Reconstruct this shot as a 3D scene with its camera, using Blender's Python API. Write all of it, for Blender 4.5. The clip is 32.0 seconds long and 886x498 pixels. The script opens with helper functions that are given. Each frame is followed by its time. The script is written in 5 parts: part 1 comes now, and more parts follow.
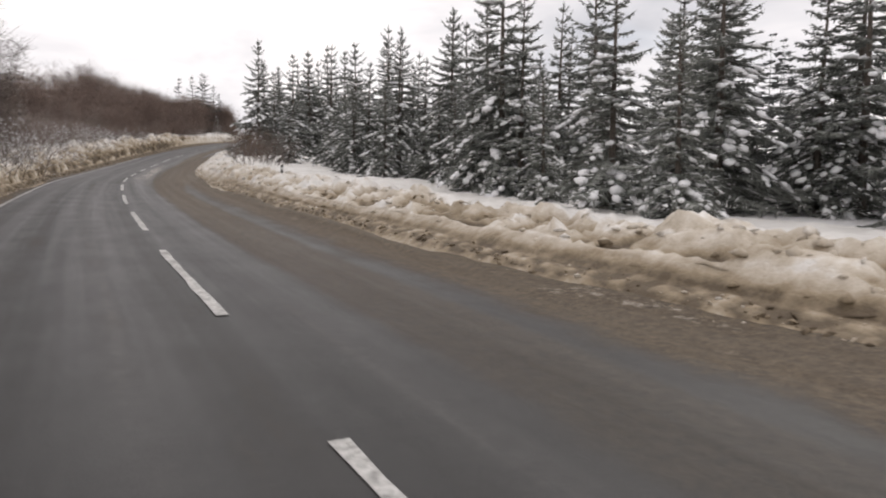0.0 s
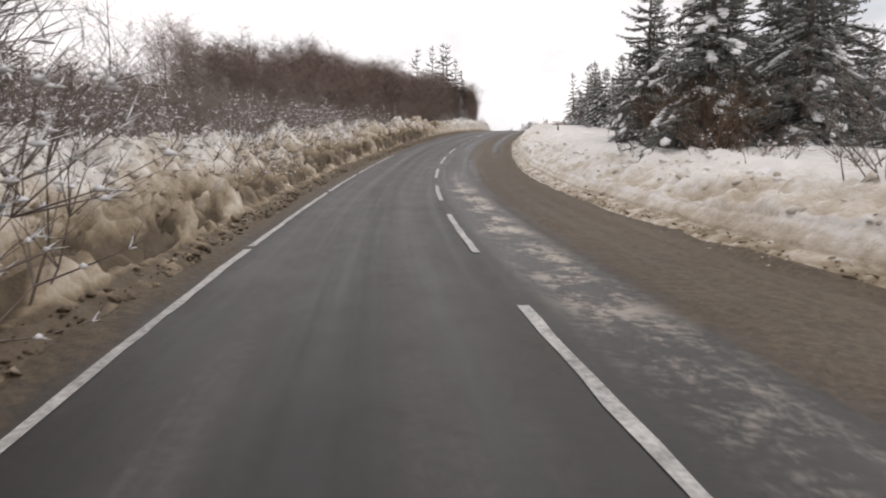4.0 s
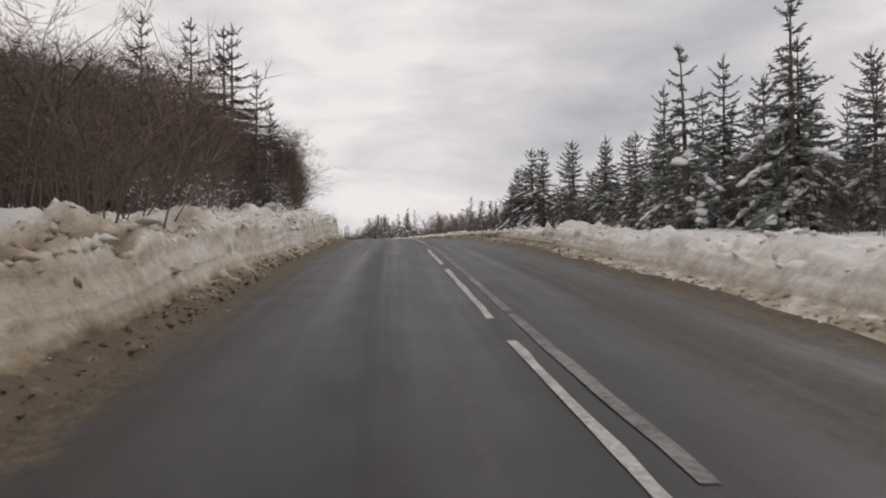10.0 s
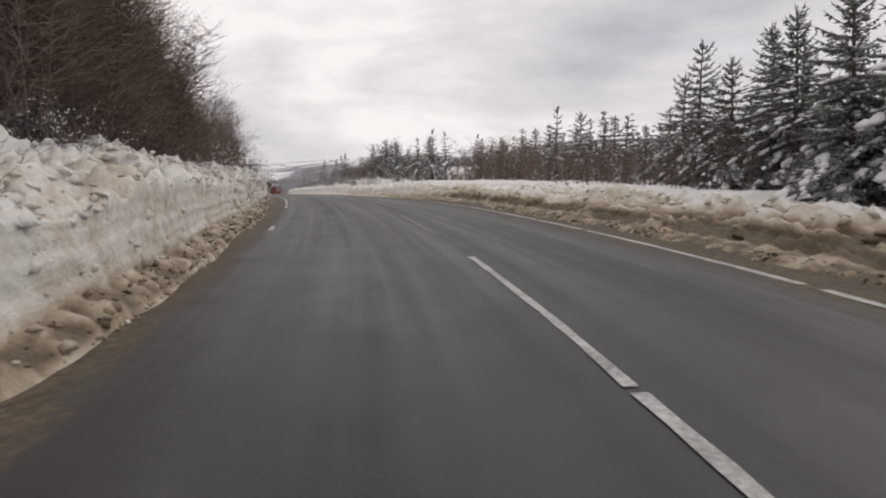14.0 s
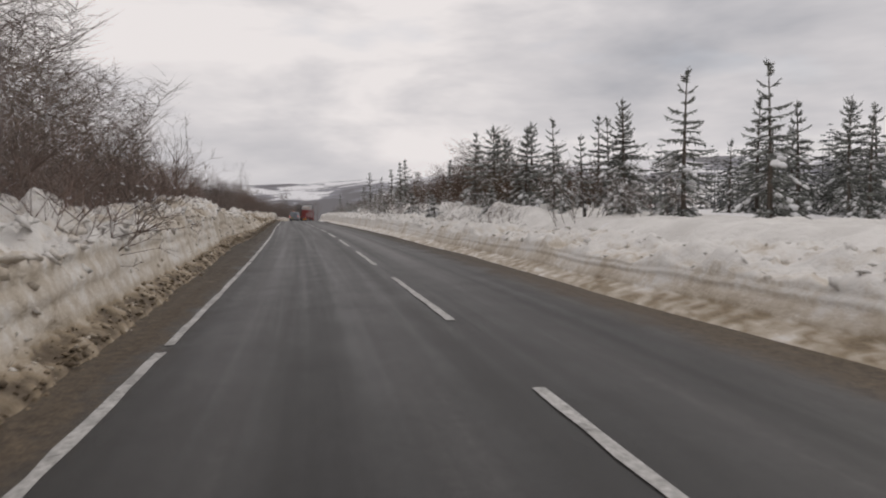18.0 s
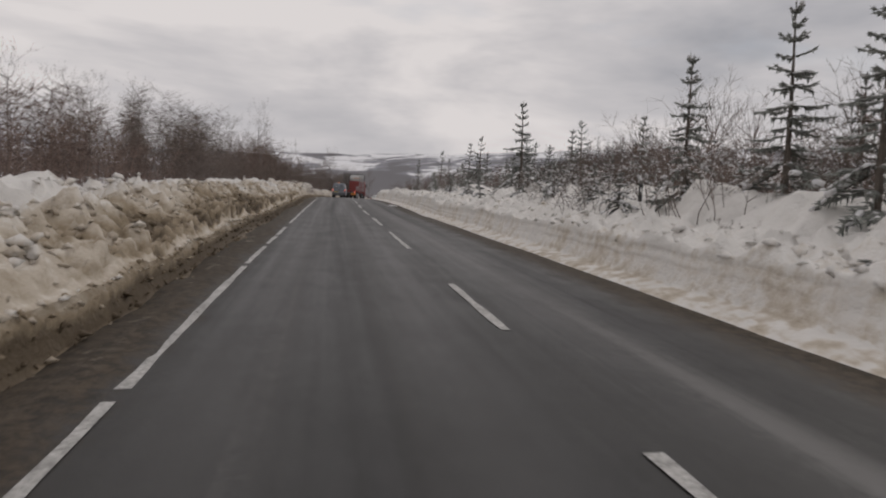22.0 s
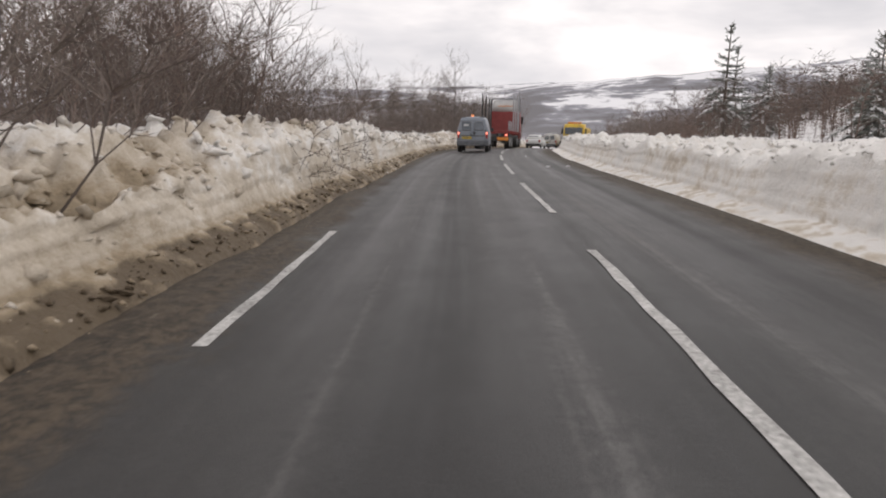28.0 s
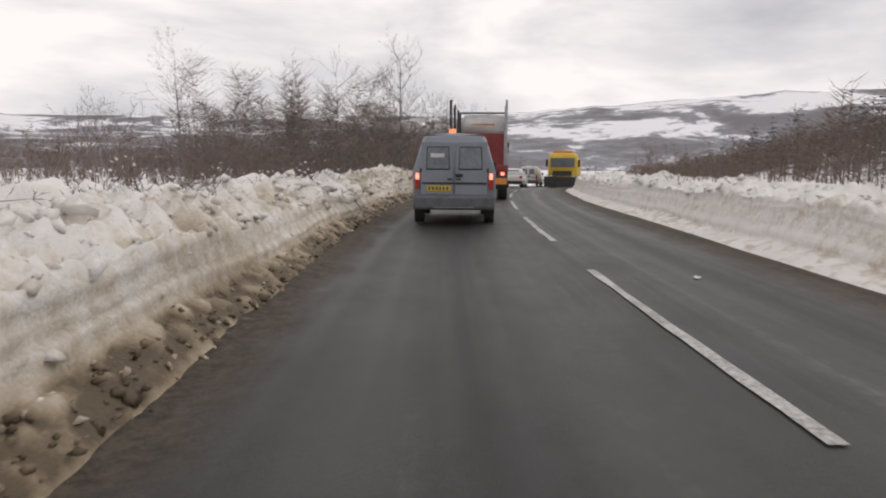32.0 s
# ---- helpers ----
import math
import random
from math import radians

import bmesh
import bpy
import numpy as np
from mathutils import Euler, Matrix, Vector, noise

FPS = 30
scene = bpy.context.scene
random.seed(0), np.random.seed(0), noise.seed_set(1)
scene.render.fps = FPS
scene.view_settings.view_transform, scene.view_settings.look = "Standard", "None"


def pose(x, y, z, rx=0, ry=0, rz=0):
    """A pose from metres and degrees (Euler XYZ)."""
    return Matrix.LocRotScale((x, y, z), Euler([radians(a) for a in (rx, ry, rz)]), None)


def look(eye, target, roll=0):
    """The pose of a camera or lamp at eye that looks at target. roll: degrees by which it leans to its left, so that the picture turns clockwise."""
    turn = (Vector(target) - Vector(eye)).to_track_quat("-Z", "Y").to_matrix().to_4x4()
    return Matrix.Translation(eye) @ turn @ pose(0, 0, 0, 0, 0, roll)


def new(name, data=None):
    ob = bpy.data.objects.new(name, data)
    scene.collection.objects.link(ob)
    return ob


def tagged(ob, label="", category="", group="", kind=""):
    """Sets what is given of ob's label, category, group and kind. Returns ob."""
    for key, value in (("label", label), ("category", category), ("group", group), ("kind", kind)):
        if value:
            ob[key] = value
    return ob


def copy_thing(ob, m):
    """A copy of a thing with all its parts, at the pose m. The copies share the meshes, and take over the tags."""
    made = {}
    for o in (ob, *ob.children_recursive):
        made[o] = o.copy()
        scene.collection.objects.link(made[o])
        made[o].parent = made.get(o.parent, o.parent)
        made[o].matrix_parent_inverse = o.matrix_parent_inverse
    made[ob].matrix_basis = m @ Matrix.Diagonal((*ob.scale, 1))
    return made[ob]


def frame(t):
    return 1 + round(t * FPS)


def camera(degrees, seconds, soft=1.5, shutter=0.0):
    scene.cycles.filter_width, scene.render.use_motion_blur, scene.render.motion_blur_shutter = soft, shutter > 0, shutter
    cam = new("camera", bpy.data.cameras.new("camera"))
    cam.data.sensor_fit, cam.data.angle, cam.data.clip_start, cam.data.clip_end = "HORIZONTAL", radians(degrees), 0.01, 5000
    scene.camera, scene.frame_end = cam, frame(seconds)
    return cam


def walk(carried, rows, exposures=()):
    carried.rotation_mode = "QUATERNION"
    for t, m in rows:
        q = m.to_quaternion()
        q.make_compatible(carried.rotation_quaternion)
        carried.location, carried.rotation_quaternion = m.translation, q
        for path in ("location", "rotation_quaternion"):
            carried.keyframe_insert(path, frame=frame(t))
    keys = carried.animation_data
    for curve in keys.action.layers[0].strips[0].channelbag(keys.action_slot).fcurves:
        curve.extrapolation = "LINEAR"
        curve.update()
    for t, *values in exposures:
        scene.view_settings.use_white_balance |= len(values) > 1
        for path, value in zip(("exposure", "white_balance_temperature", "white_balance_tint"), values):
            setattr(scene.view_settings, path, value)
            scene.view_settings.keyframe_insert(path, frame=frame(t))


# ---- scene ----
# ---- camera ----
cam = camera(65.0, 32.0, 2.0, 0.1)
PATH = [
    (0.0, pose(0.83, 0.02, 0.10, 84.62, -0.56, -26.63)),
    (0.5, pose(0.77, 3.95, 0.22, 82.79, 0.42, -25.41)),
    (1.0, pose(0.71, 8.06, 0.35, 83.67, -0.09, -21.56)),
    (1.5, pose(0.56, 12.17, 0.52, 83.71, -0.39, -12.44)),
    (2.0, pose(0.45, 16.48, 0.70, 83.73, 0.03, -8.39)),
    (2.5, pose(0.56, 20.93, 0.82, 84.01, -0.18, -7.83)),
    (4.5, pose(1.00, 38.76, 1.51, 83.31, -0.12, -14.09)),
    (5.0, pose(1.47, 43.43, 1.70, 83.53, -0.89, -20.04)),
    (5.5, pose(1.98, 48.10, 1.91, 89.00, -3.04, -20.85)),
    (6.0, pose(2.61, 52.84, 2.15, 92.73, 3.32, -11.51)),
    (6.5, pose(3.49, 58.05, 2.46, 92.59, 0.50, -16.12)),
    (7.0, pose(4.44, 62.81, 2.79, 92.15, 1.24, -15.62)),
    (7.5, pose(5.55, 67.67, 3.18, 91.78, -0.33, -21.00)),
    (8.0, pose(6.90, 72.48, 3.66, 91.01, -0.00, -22.68)),
    (8.5, pose(8.32, 77.36, 4.15, 92.39, 1.05, -25.29)),
    (9.0, pose(9.79, 82.05, 4.64, 91.09, -0.51, -26.19)),
    (9.5, pose(11.33, 86.71, 5.05, 92.36, 1.12, -26.00)),
    (10.0, pose(12.93, 91.25, 5.45, 91.32, 0.66, -25.67)),
    (10.5, pose(14.35, 95.44, 5.89, 90.36, -0.23, -26.92)),
    (11.0, pose(15.83, 99.60, 6.32, 89.23, -0.36, -26.85)),
    (11.5, pose(17.33, 103.43, 6.64, 88.35, -0.95, -28.17)),
    (12.0, pose(18.80, 107.19, 6.94, 86.49, -0.45, -27.90)),
    (12.5, pose(20.37, 110.92, 7.25, 83.89, 0.15, -26.39)),
    (13.0, pose(21.95, 114.72, 7.55, 84.31, 0.42, -26.97)),
    (13.5, pose(23.44, 118.57, 7.76, 85.12, -0.06, -27.06)),
    (14.0, pose(24.84, 122.30, 7.93, 85.13, 0.76, -24.68)),
    (14.5, pose(26.05, 126.19, 8.13, 85.21, -0.06, -26.32)),
    (15.0, pose(27.20, 130.29, 8.30, 85.13, 0.51, -21.34)),
    (15.5, pose(28.30, 134.08, 8.48, 86.13, 1.81, -17.48)),
    (17.5, pose(32.61, 152.47, 8.76, 86.97, -0.21, -18.70)),
    (18.0, pose(33.78, 157.76, 8.84, 86.78, 0.59, -21.57)),
    (18.5, pose(34.80, 162.92, 8.87, 87.21, -0.59, -21.50)),
    (19.0, pose(35.77, 168.16, 8.88, 88.77, -0.74, -24.78)),
    (19.5, pose(36.73, 173.66, 8.88, 86.66, 0.33, -27.17)),
    (20.0, pose(37.61, 178.77, 8.89, 86.06, 0.12, -22.68)),
    (20.5, pose(38.36, 183.83, 8.92, 85.01, 0.43, -21.36)),
    (21.0, pose(39.07, 188.81, 8.95, 85.56, 1.21, -20.37)),
    (21.5, pose(39.90, 193.93, 8.96, 84.48, -0.71, -21.11)),
    (22.0, pose(40.70, 199.05, 8.97, 84.86, -2.76, -17.94)),
    (22.5, pose(41.53, 204.00, 8.95, 82.02, -0.69, -16.06)),
    (23.0, pose(42.35, 208.96, 8.93, 80.17, 0.84, -14.45)),
    (23.5, pose(43.08, 213.96, 8.94, 80.50, 0.89, -14.25)),
    (24.0, pose(43.75, 218.53, 8.95, 80.63, 0.81, -14.14)),
    (24.5, pose(44.42, 223.10, 8.95, 79.18, -0.29, -13.85)),
    (25.0, pose(45.10, 227.77, 8.94, 80.02, -0.84, -14.09)),
    (25.5, pose(45.67, 231.79, 8.85, 78.37, -0.77, -11.50)),
    (27.5, pose(48.68, 247.75, 8.88, 78.46, -0.53, -7.15)),
    (28.0, pose(49.32, 251.27, 8.85, 79.08, -0.35, -7.19)),
    (28.5, pose(49.80, 254.57, 8.79, 80.75, -0.59, -8.65)),
    (29.0, pose(50.26, 257.75, 8.72, 80.52, 0.47, -9.27)),
    (29.5, pose(50.63, 260.81, 8.69, 82.12, 0.39, -10.03)),
    (30.0, pose(50.96, 263.70, 8.66, 81.52, 0.38, -9.47)),
    (30.5, pose(51.32, 266.59, 8.65, 80.70, 0.19, -10.21)),
    (31.0, pose(51.67, 269.26, 8.64, 80.97, -0.21, -11.51)),
    (31.5, pose(52.05, 271.82, 8.59, 81.23, -0.18, -11.91)),
    (32.0, pose(52.45, 274.49, 8.53, 81.49, -0.35, -11.85)),
]
EXPOSURE = [(0.0, 0.2), (2.5, 0.15), (4.5, 0.25), (5.2, 0.2), (6.0, -0.15), (7.0, -0.3), (9.0, -0.3), (12.0, -0.42), (13.0, -0.22), (14.0, -0.18), (15.5, -0.15), (18.0, -0.4), (20.0, -0.6), (22.0, -0.62), (23.0, -0.42), (25.0, -0.25), (28.0, 0.05), (30.0, -0.1), (32.0, -0.1)]
walk(cam, PATH, EXPOSURE)

# ---- world, sun, exposure ----
SUN_EL, SUN_AZ = 34.0, -70.0
world = bpy.data.worlds.new("overcast_sky")
scene.world = world
world.use_nodes = True
wn, wl = world.node_tree.nodes, world.node_tree.links
wn.clear()
w_out = wn.new("ShaderNodeOutputWorld")
sky = wn.new("ShaderNodeTexSky")
sky.sky_type, sky.sun_disc = "NISHITA", False
sky.sun_elevation, sky.sun_rotation = radians(SUN_EL), radians(-SUN_AZ)
bg_sky = wn.new("ShaderNodeBackground")
bg_sky.inputs["Strength"].default_value = 0.1
wl.new(sky.outputs[0], bg_sky.inputs[0])
w_co = wn.new("ShaderNodeTexCoord")
w_map = wn.new("ShaderNodeMapping")
w_map.inputs["Scale"].default_value = (1.0, 1.0, 3.2)
wl.new(w_co.outputs["Generated"], w_map.inputs["Vector"])
w_n1 = wn.new("ShaderNodeTexNoise")
w_n1.inputs["Scale"].default_value, w_n1.inputs["Detail"].default_value = 2.3, 5.0
w_n1.inputs["Roughness"].default_value, w_n1.inputs["Distortion"].default_value = 0.55, 0.2
wl.new(w_map.outputs[0], w_n1.inputs["Vector"])
w_ramp = wn.new("ShaderNodeValToRGB")
w_ramp.color_ramp.elements[0].position, w_ramp.color_ramp.elements[0].color = 0.24, (0.54, 0.54, 0.58, 1)
w_ramp.color_ramp.elements[1].position, w_ramp.color_ramp.elements[1].color = 0.57, (1.08, 1.02, 1.01, 1)
w_mid = w_ramp.color_ramp.elements.new(0.46)
w_mid.color = (0.85, 0.815, 0.83, 1)
wl.new(w_n1.outputs[0], w_ramp.inputs[0])
bg_cloud = wn.new("ShaderNodeBackground")
bg_cloud.inputs["Strength"].default_value = 1.0
wl.new(w_ramp.outputs[0], bg_cloud.inputs[0])
w_n2 = wn.new("ShaderNodeTexNoise")
w_n2.inputs["Scale"].default_value, w_n2.inputs["Detail"].default_value = 3.7, 4.0
wl.new(w_map.outputs[0], w_n2.inputs["Vector"])
w_gap = wn.new("ShaderNodeMapRange")
w_gap.inputs["From Min"].default_value, w_gap.inputs["From Max"].default_value = 0.24, 0.38
w_gap.inputs["To Min"].default_value, w_gap.inputs["To Max"].default_value = 0.72, 1.0
wl.new(w_n2.outputs[0], w_gap.inputs[0])
w_mix = wn.new("ShaderNodeMixShader")
wl.new(w_gap.outputs[0], w_mix.inputs[0])
wl.new(bg_sky.outputs[0], w_mix.inputs[1])
wl.new(bg_cloud.outputs[0], w_mix.inputs[2])
wl.new(w_mix.outputs[0], w_out.inputs[0])

sun = new("sun", bpy.data.lights.new("sun", "SUN"))
sun.data.energy, sun.data.angle, sun.data.color = 0.5, radians(18), (1.0, 0.95, 0.88)
sun_way = Vector((math.sin(radians(-SUN_AZ)) * math.cos(radians(SUN_EL)), math.cos(radians(SUN_AZ)) * math.cos(radians(SUN_EL)), math.sin(radians(SUN_EL))))
sun.matrix_world = look(sun_way * 50, (0, 0, 0))


# ---- materials ----
def node(nt, kind, **values):
    n = nt.nodes.new(kind)
    for key, value in values.items():
        n.inputs[key.replace("_", " ")].default_value = value
    return n


def mat(name, c1, c2, scale=4.0, rough=0.7, bump=0.2, bump_scale=40.0, metal=0.0, vary=0.0, island=0.0, fine=0.35):
    """Two colours mixed by a coarse and a fine noise, with a fine relief; vary: lightness by object, island: by piece."""
    m = bpy.data.materials.new(name)
    m.use_nodes = True
    nt = m.node_tree
    bsdf = nt.nodes["Principled BSDF"]
    bsdf.inputs["Roughness"].default_value, bsdf.inputs["Metallic"].default_value = rough, metal
    co = nt.nodes.new("ShaderNodeTexCoord")
    n1 = node(nt, "ShaderNodeTexNoise", Scale=scale, Detail=5.0, Roughness=0.6)
    n2 = node(nt, "ShaderNodeTexNoise", Scale=scale * 9, Detail=3.0, Roughness=0.6)
    nt.links.new(co.outputs["Object"], n1.inputs["Vector"])
    nt.links.new(co.outputs["Object"], n2.inputs["Vector"])
    mixf = nt.nodes.new("ShaderNodeMix")
    mixf.inputs[0].default_value = fine
    nt.links.new(n1.outputs[0], mixf.inputs[2])
    nt.links.new(n2.outputs[0], mixf.inputs[3])
    ramp = nt.nodes.new("ShaderNodeValToRGB")
    ramp.color_ramp.elements[0].position, ramp.color_ramp.elements[0].color = 0.36, (*c1, 1)
    ramp.color_ramp.elements[1].position, ramp.color_ramp.elements[1].color = 0.64, (*c2, 1)
    nt.links.new(mixf.outputs[0], ramp.inputs[0])
    last = ramp.outputs[0]
    for amount, kind, socket in ((vary, "ShaderNodeObjectInfo", "Random"), (island, "ShaderNodeNewGeometry", "Random Per Island")):
        if amount:
            info = nt.nodes.new(kind)
            mr = node(nt, "ShaderNodeMapRange", To_Min=1 - amount, To_Max=1 + amount)
            nt.links.new(info.outputs[socket], mr.inputs[0])
            hsv = nt.nodes.new("ShaderNodeHueSaturation")
            nt.links.new(mr.outputs[0], hsv.inputs["Value"])
            nt.links.new(last, hsv.inputs["Color"])
            last = hsv.outputs[0]
    nt.links.new(last, bsdf.inputs["Base Color"])
    if bump:
        nb = node(nt, "ShaderNodeTexNoise", Scale=bump_scale, Detail=4.0)
        nt.links.new(co.outputs["Object"], nb.inputs["Vector"])
        bp = node(nt, "ShaderNodeBump", Strength=bump, Distance=0.02)
        nt.links.new(nb.outputs[0], bp.inputs["Height"])
        nt.links.new(bp.outputs[0], bsdf.inputs["Normal"])
    return m


def snow_mat(name, clean, shade, cream, tan, soil):
    """Ploughed snow: clean snow that turns cream, tan and then soil brown as the mesh's own dirt value rises."""
    m = bpy.data.materials.new(name)
    m.use_nodes = True
    nt = m.node_tree
    bsdf = nt.nodes["Principled BSDF"]
    bsdf.inputs["Roughness"].default_value = 0.65
    bsdf.inputs["Specular IOR Level"].default_value = 0.2
    co = nt.nodes.new("ShaderNodeTexCoord")
    at = nt.nodes.new("ShaderNodeAttribute")
    at.attribute_name = "dirt"
    n1 = node(nt, "ShaderNodeTexNoise", Scale=0.8, Detail=5.0, Roughness=0.6)
    n2 = node(nt, "ShaderNodeTexNoise", Scale=4.5, Detail=5.0, Roughness=0.62)
    n3 = node(nt, "ShaderNodeTexNoise", Scale=30.0, Detail=3.0, Roughness=0.6)
    for n in (n1, n2, n3):
        nt.links.new(co.outputs["Object"], n.inputs["Vector"])

    def calc(op, a, b):
        n = nt.nodes.new("ShaderNodeMath")
        n.operation = op
        for k, v in enumerate((a, b)):
            if isinstance(v, float):
                n.inputs[k].default_value = v
            else:
                nt.links.new(v, n.inputs[k])
        return n.outputs[0]

    base = nt.nodes.new("ShaderNodeMix")
    base.data_type = "RGBA"
    base.inputs[6].default_value, base.inputs[7].default_value = (*shade, 1), (*clean, 1)
    mr = node(nt, "ShaderNodeMapRange", From_Min=0.36, From_Max=0.6)
    nt.links.new(n1.outputs[0], mr.inputs[0])
    nt.links.new(mr.outputs[0], base.inputs[0])
    wobble = calc("ADD", calc("ADD", calc("MULTIPLY", n1.outputs[0], 0.75), calc("MULTIPLY", n2.outputs[0], 0.65)), calc("MULTIPLY", n3.outputs[0], 0.22))
    amount = calc("ADD", at.outputs["Fac"], calc("SUBTRACT", wobble, 0.79))
    ramp = nt.nodes.new("ShaderNodeValToRGB")
    stops = ramp.color_ramp.elements
    stops[0].position, stops[0].color = 0.12, (*clean, 1)
    stops[1].position, stops[1].color = 1.0, (*soil, 1)
    for pos, c in ((0.40, cream), (0.72, tan)):
        e = stops.new(pos)
        e.color = (*c, 1)
    nt.links.new(amount, ramp.inputs[0])
    f = node(nt, "ShaderNodeMapRange", From_Min=0.05, From_Max=0.3)
    nt.links.new(amount, f.inputs[0])
    out = nt.nodes.new("ShaderNodeMix")
    out.data_type = "RGBA"
    nt.links.new(f.outputs[0], out.inputs[0])
    nt.links.new(base.outputs[2], out.inputs[6])
    nt.links.new(ramp.outputs[0], out.inputs[7])
    nt.links.new(out.outputs[2], bsdf.inputs["Base Color"])
    warp = nt.nodes.new("ShaderNodeMix")
    warp.data_type = "VECTOR"
    warp.inputs[0].default_value = 0.25
    nt.links.new(co.outputs["Object"], warp.inputs[4])
    nt.links.new(n2.outputs["Color"], warp.inputs[5])
    v1 = node(nt, "ShaderNodeTexVoronoi", Scale=8.0, Randomness=1.0)
    v1.feature = "SMOOTH_F1"
    nt.links.new(warp.outputs[1], v1.inputs["Vector"])
    n4 = node(nt, "ShaderNodeTexNoise", Scale=6.0, Detail=2.0, Roughness=0.45)
    nt.links.new(co.outputs["Object"], n4.inputs["Vector"])
    hgt = calc("ADD", calc("ADD", calc("MULTIPLY", n2.outputs[0], 0.9), calc("MULTIPLY", n3.outputs[0], 0.22)), calc("ADD", calc("MULTIPLY", v1.outputs["Distance"], -0.25), calc("MULTIPLY", n4.outputs[0], 0.3)))
    bp = node(nt, "ShaderNodeBump", Strength=0.65, Distance=0.08)
    nt.links.new(hgt, bp.inputs["Height"])
    nt.links.new(bp.outputs[0], bsdf.inputs["Normal"])
    return m


M_BANK = snow_mat("dirty_ploughed_snow", (0.80, 0.78, 0.75), (0.66, 0.64, 0.61), (0.55, 0.49, 0.41), (0.30, 0.24, 0.165), (0.12, 0.092, 0.062))
M_SNOW = mat("clean_snow", (0.74, 0.73, 0.73), (0.83, 0.815, 0.81), 1.6, 0.6, 0.3, 14.0)
M_TREE_SNOW = mat("snow_on_branches", (0.70, 0.70, 0.72), (0.84, 0.835, 0.84), 5.0, 0.6, 0.4, 30.0)
M_NEEDLE = mat("spruce_needles", (0.085, 0.093, 0.080), (0.265, 0.272, 0.252), 2.2, 0.75, 0.0, vary=0.15, island=0.35, fine=0.5)
M_PINE = mat("pine_needles", (0.035, 0.040, 0.037), (0.070, 0.076, 0.068), 6.0, 0.75, 0.0, vary=0.2, island=0.35)
M_NEEDLE_FAR = mat("far_spruce_needles_with_snow_dust", (0.075, 0.083, 0.076), (0.28, 0.285, 0.29), 1.1, 0.8, 0.0, island=0.4)
M_DEAD = mat("dead_brown_bracken_and_needles", (0.07, 0.045, 0.03), (0.15, 0.09, 0.05), 6.0, 0.8, 0.0, vary=0.2, island=0.3)
M_BARK = mat("spruce_bark", (0.075, 0.062, 0.052), (0.15, 0.125, 0.105), 9.0, 0.85, 0.5, 60.0, vary=0.2)
M_TWIG = mat("bare_twigs", (0.105, 0.085, 0.074), (0.215, 0.175, 0.152), 3.0, 0.8, 0.0, vary=0.25, island=0.25)
M_TWIG_RED = mat("reddish_bare_twigs", (0.100, 0.073, 0.061), (0.200, 0.146, 0.122), 0.6, 0.8, 0.0, vary=0.2, island=0.3)
M_BIRCH = mat("pale_birch_bark", (0.09, 0.078, 0.07), (0.22, 0.195, 0.18), 7.0, 0.75, 0.3, 50.0, vary=0.2)
M_PAINT = mat("worn_white_road_paint", (0.20, 0.195, 0.185), (0.60, 0.59, 0.57), 2.6, 0.65, 0.2, 120.0, fine=0.55)
M_PAINT_FAINT = mat("scrubbed_road_paint_under_slush", (0.045, 0.043, 0.042), (0.25, 0.243, 0.233), 2.2, 0.65, 0.2, 120.0, fine=0.5)

# ---- road line: centre of the carriageway, one point each 12 m ----
ROAD = [
    (1.86, -0.00, -1.17), (1.64, 12.20, -0.80), (1.69, 24.09, -0.41), (2.17, 36.10, 0.07), (3.39, 48.13, 0.59), (5.27, 59.76, 1.32), (7.96, 71.26, 2.33),
    (11.31, 82.49, 3.41), (15.17, 93.59, 4.50), (19.60, 105.03, 5.53), (24.07, 116.31, 6.36), (28.09, 127.72, 6.98), (31.32, 139.48, 7.33), (33.97,
    151.14, 7.52), (36.29, 162.71, 7.59), (38.35, 174.26, 7.61), (40.35, 186.15, 7.65), (42.23, 197.93, 7.66), (44.02, 209.69, 7.65), (45.86, 221.39,
    7.62), (47.73, 233.38, 7.57), (49.65, 245.11, 7.57), (51.56, 256.95, 7.50), (53.40, 269.01, 7.35), (55.57, 280.81, 7.11), (58.31, 292.49, 6.79),
    (61.73, 303.99, 6.38), (65.82, 315.26, 5.87), (70.56, 326.28, 5.28), (75.90, 337.02, 4.68), (81.78, 347.47, 4.09), (88.17, 357.62, 3.49),
]
pts = [Vector(p) for p in ROAD]
first, last_step = pts[1] - pts[0], pts[-1] - pts[-2]
pts = [pts[0] - first * k for k in range(6, 0, -1)] + pts
turn_deg = (-2.6, -2.4) + (-1.0,) * 18
heading = math.atan2(last_step.y, last_step.x)
for k, d in enumerate(turn_deg):
    heading += radians(d)
    pts.append(pts[-1] + Vector((math.cos(heading) * 12, math.sin(heading) * 12, -0.45)))
S0 = -72.0
fine = []
for k in range(1, len(pts) - 2):
    p0, p1, p2, p3 = (np.array(q) for q in pts[k - 1:k + 3])
    for j in range(24):
        a = j / 24
        fine.append(0.5 * (2 * p1 + (p2 - p0) * a + (2 * p0 - 5 * p1 + 4 * p2 - p3) * a * a + (3 * p1 - p0 - 3 * p2 + p3) * a ** 3))
fine = np.array(fine)
run = np.r_[0, np.cumsum(np.linalg.norm(np.diff(fine, axis=0), axis=1))]
run += -run[np.argmin(((fine - np.array(ROAD[0])) ** 2).sum(1))]
LS = np.arange(-58.0, run[-1] - 1, 0.5)
LINE = np.stack([np.interp(LS, run, fine[:, k]) for k in range(3)], 1)
TAN = np.gradient(LINE, axis=0)
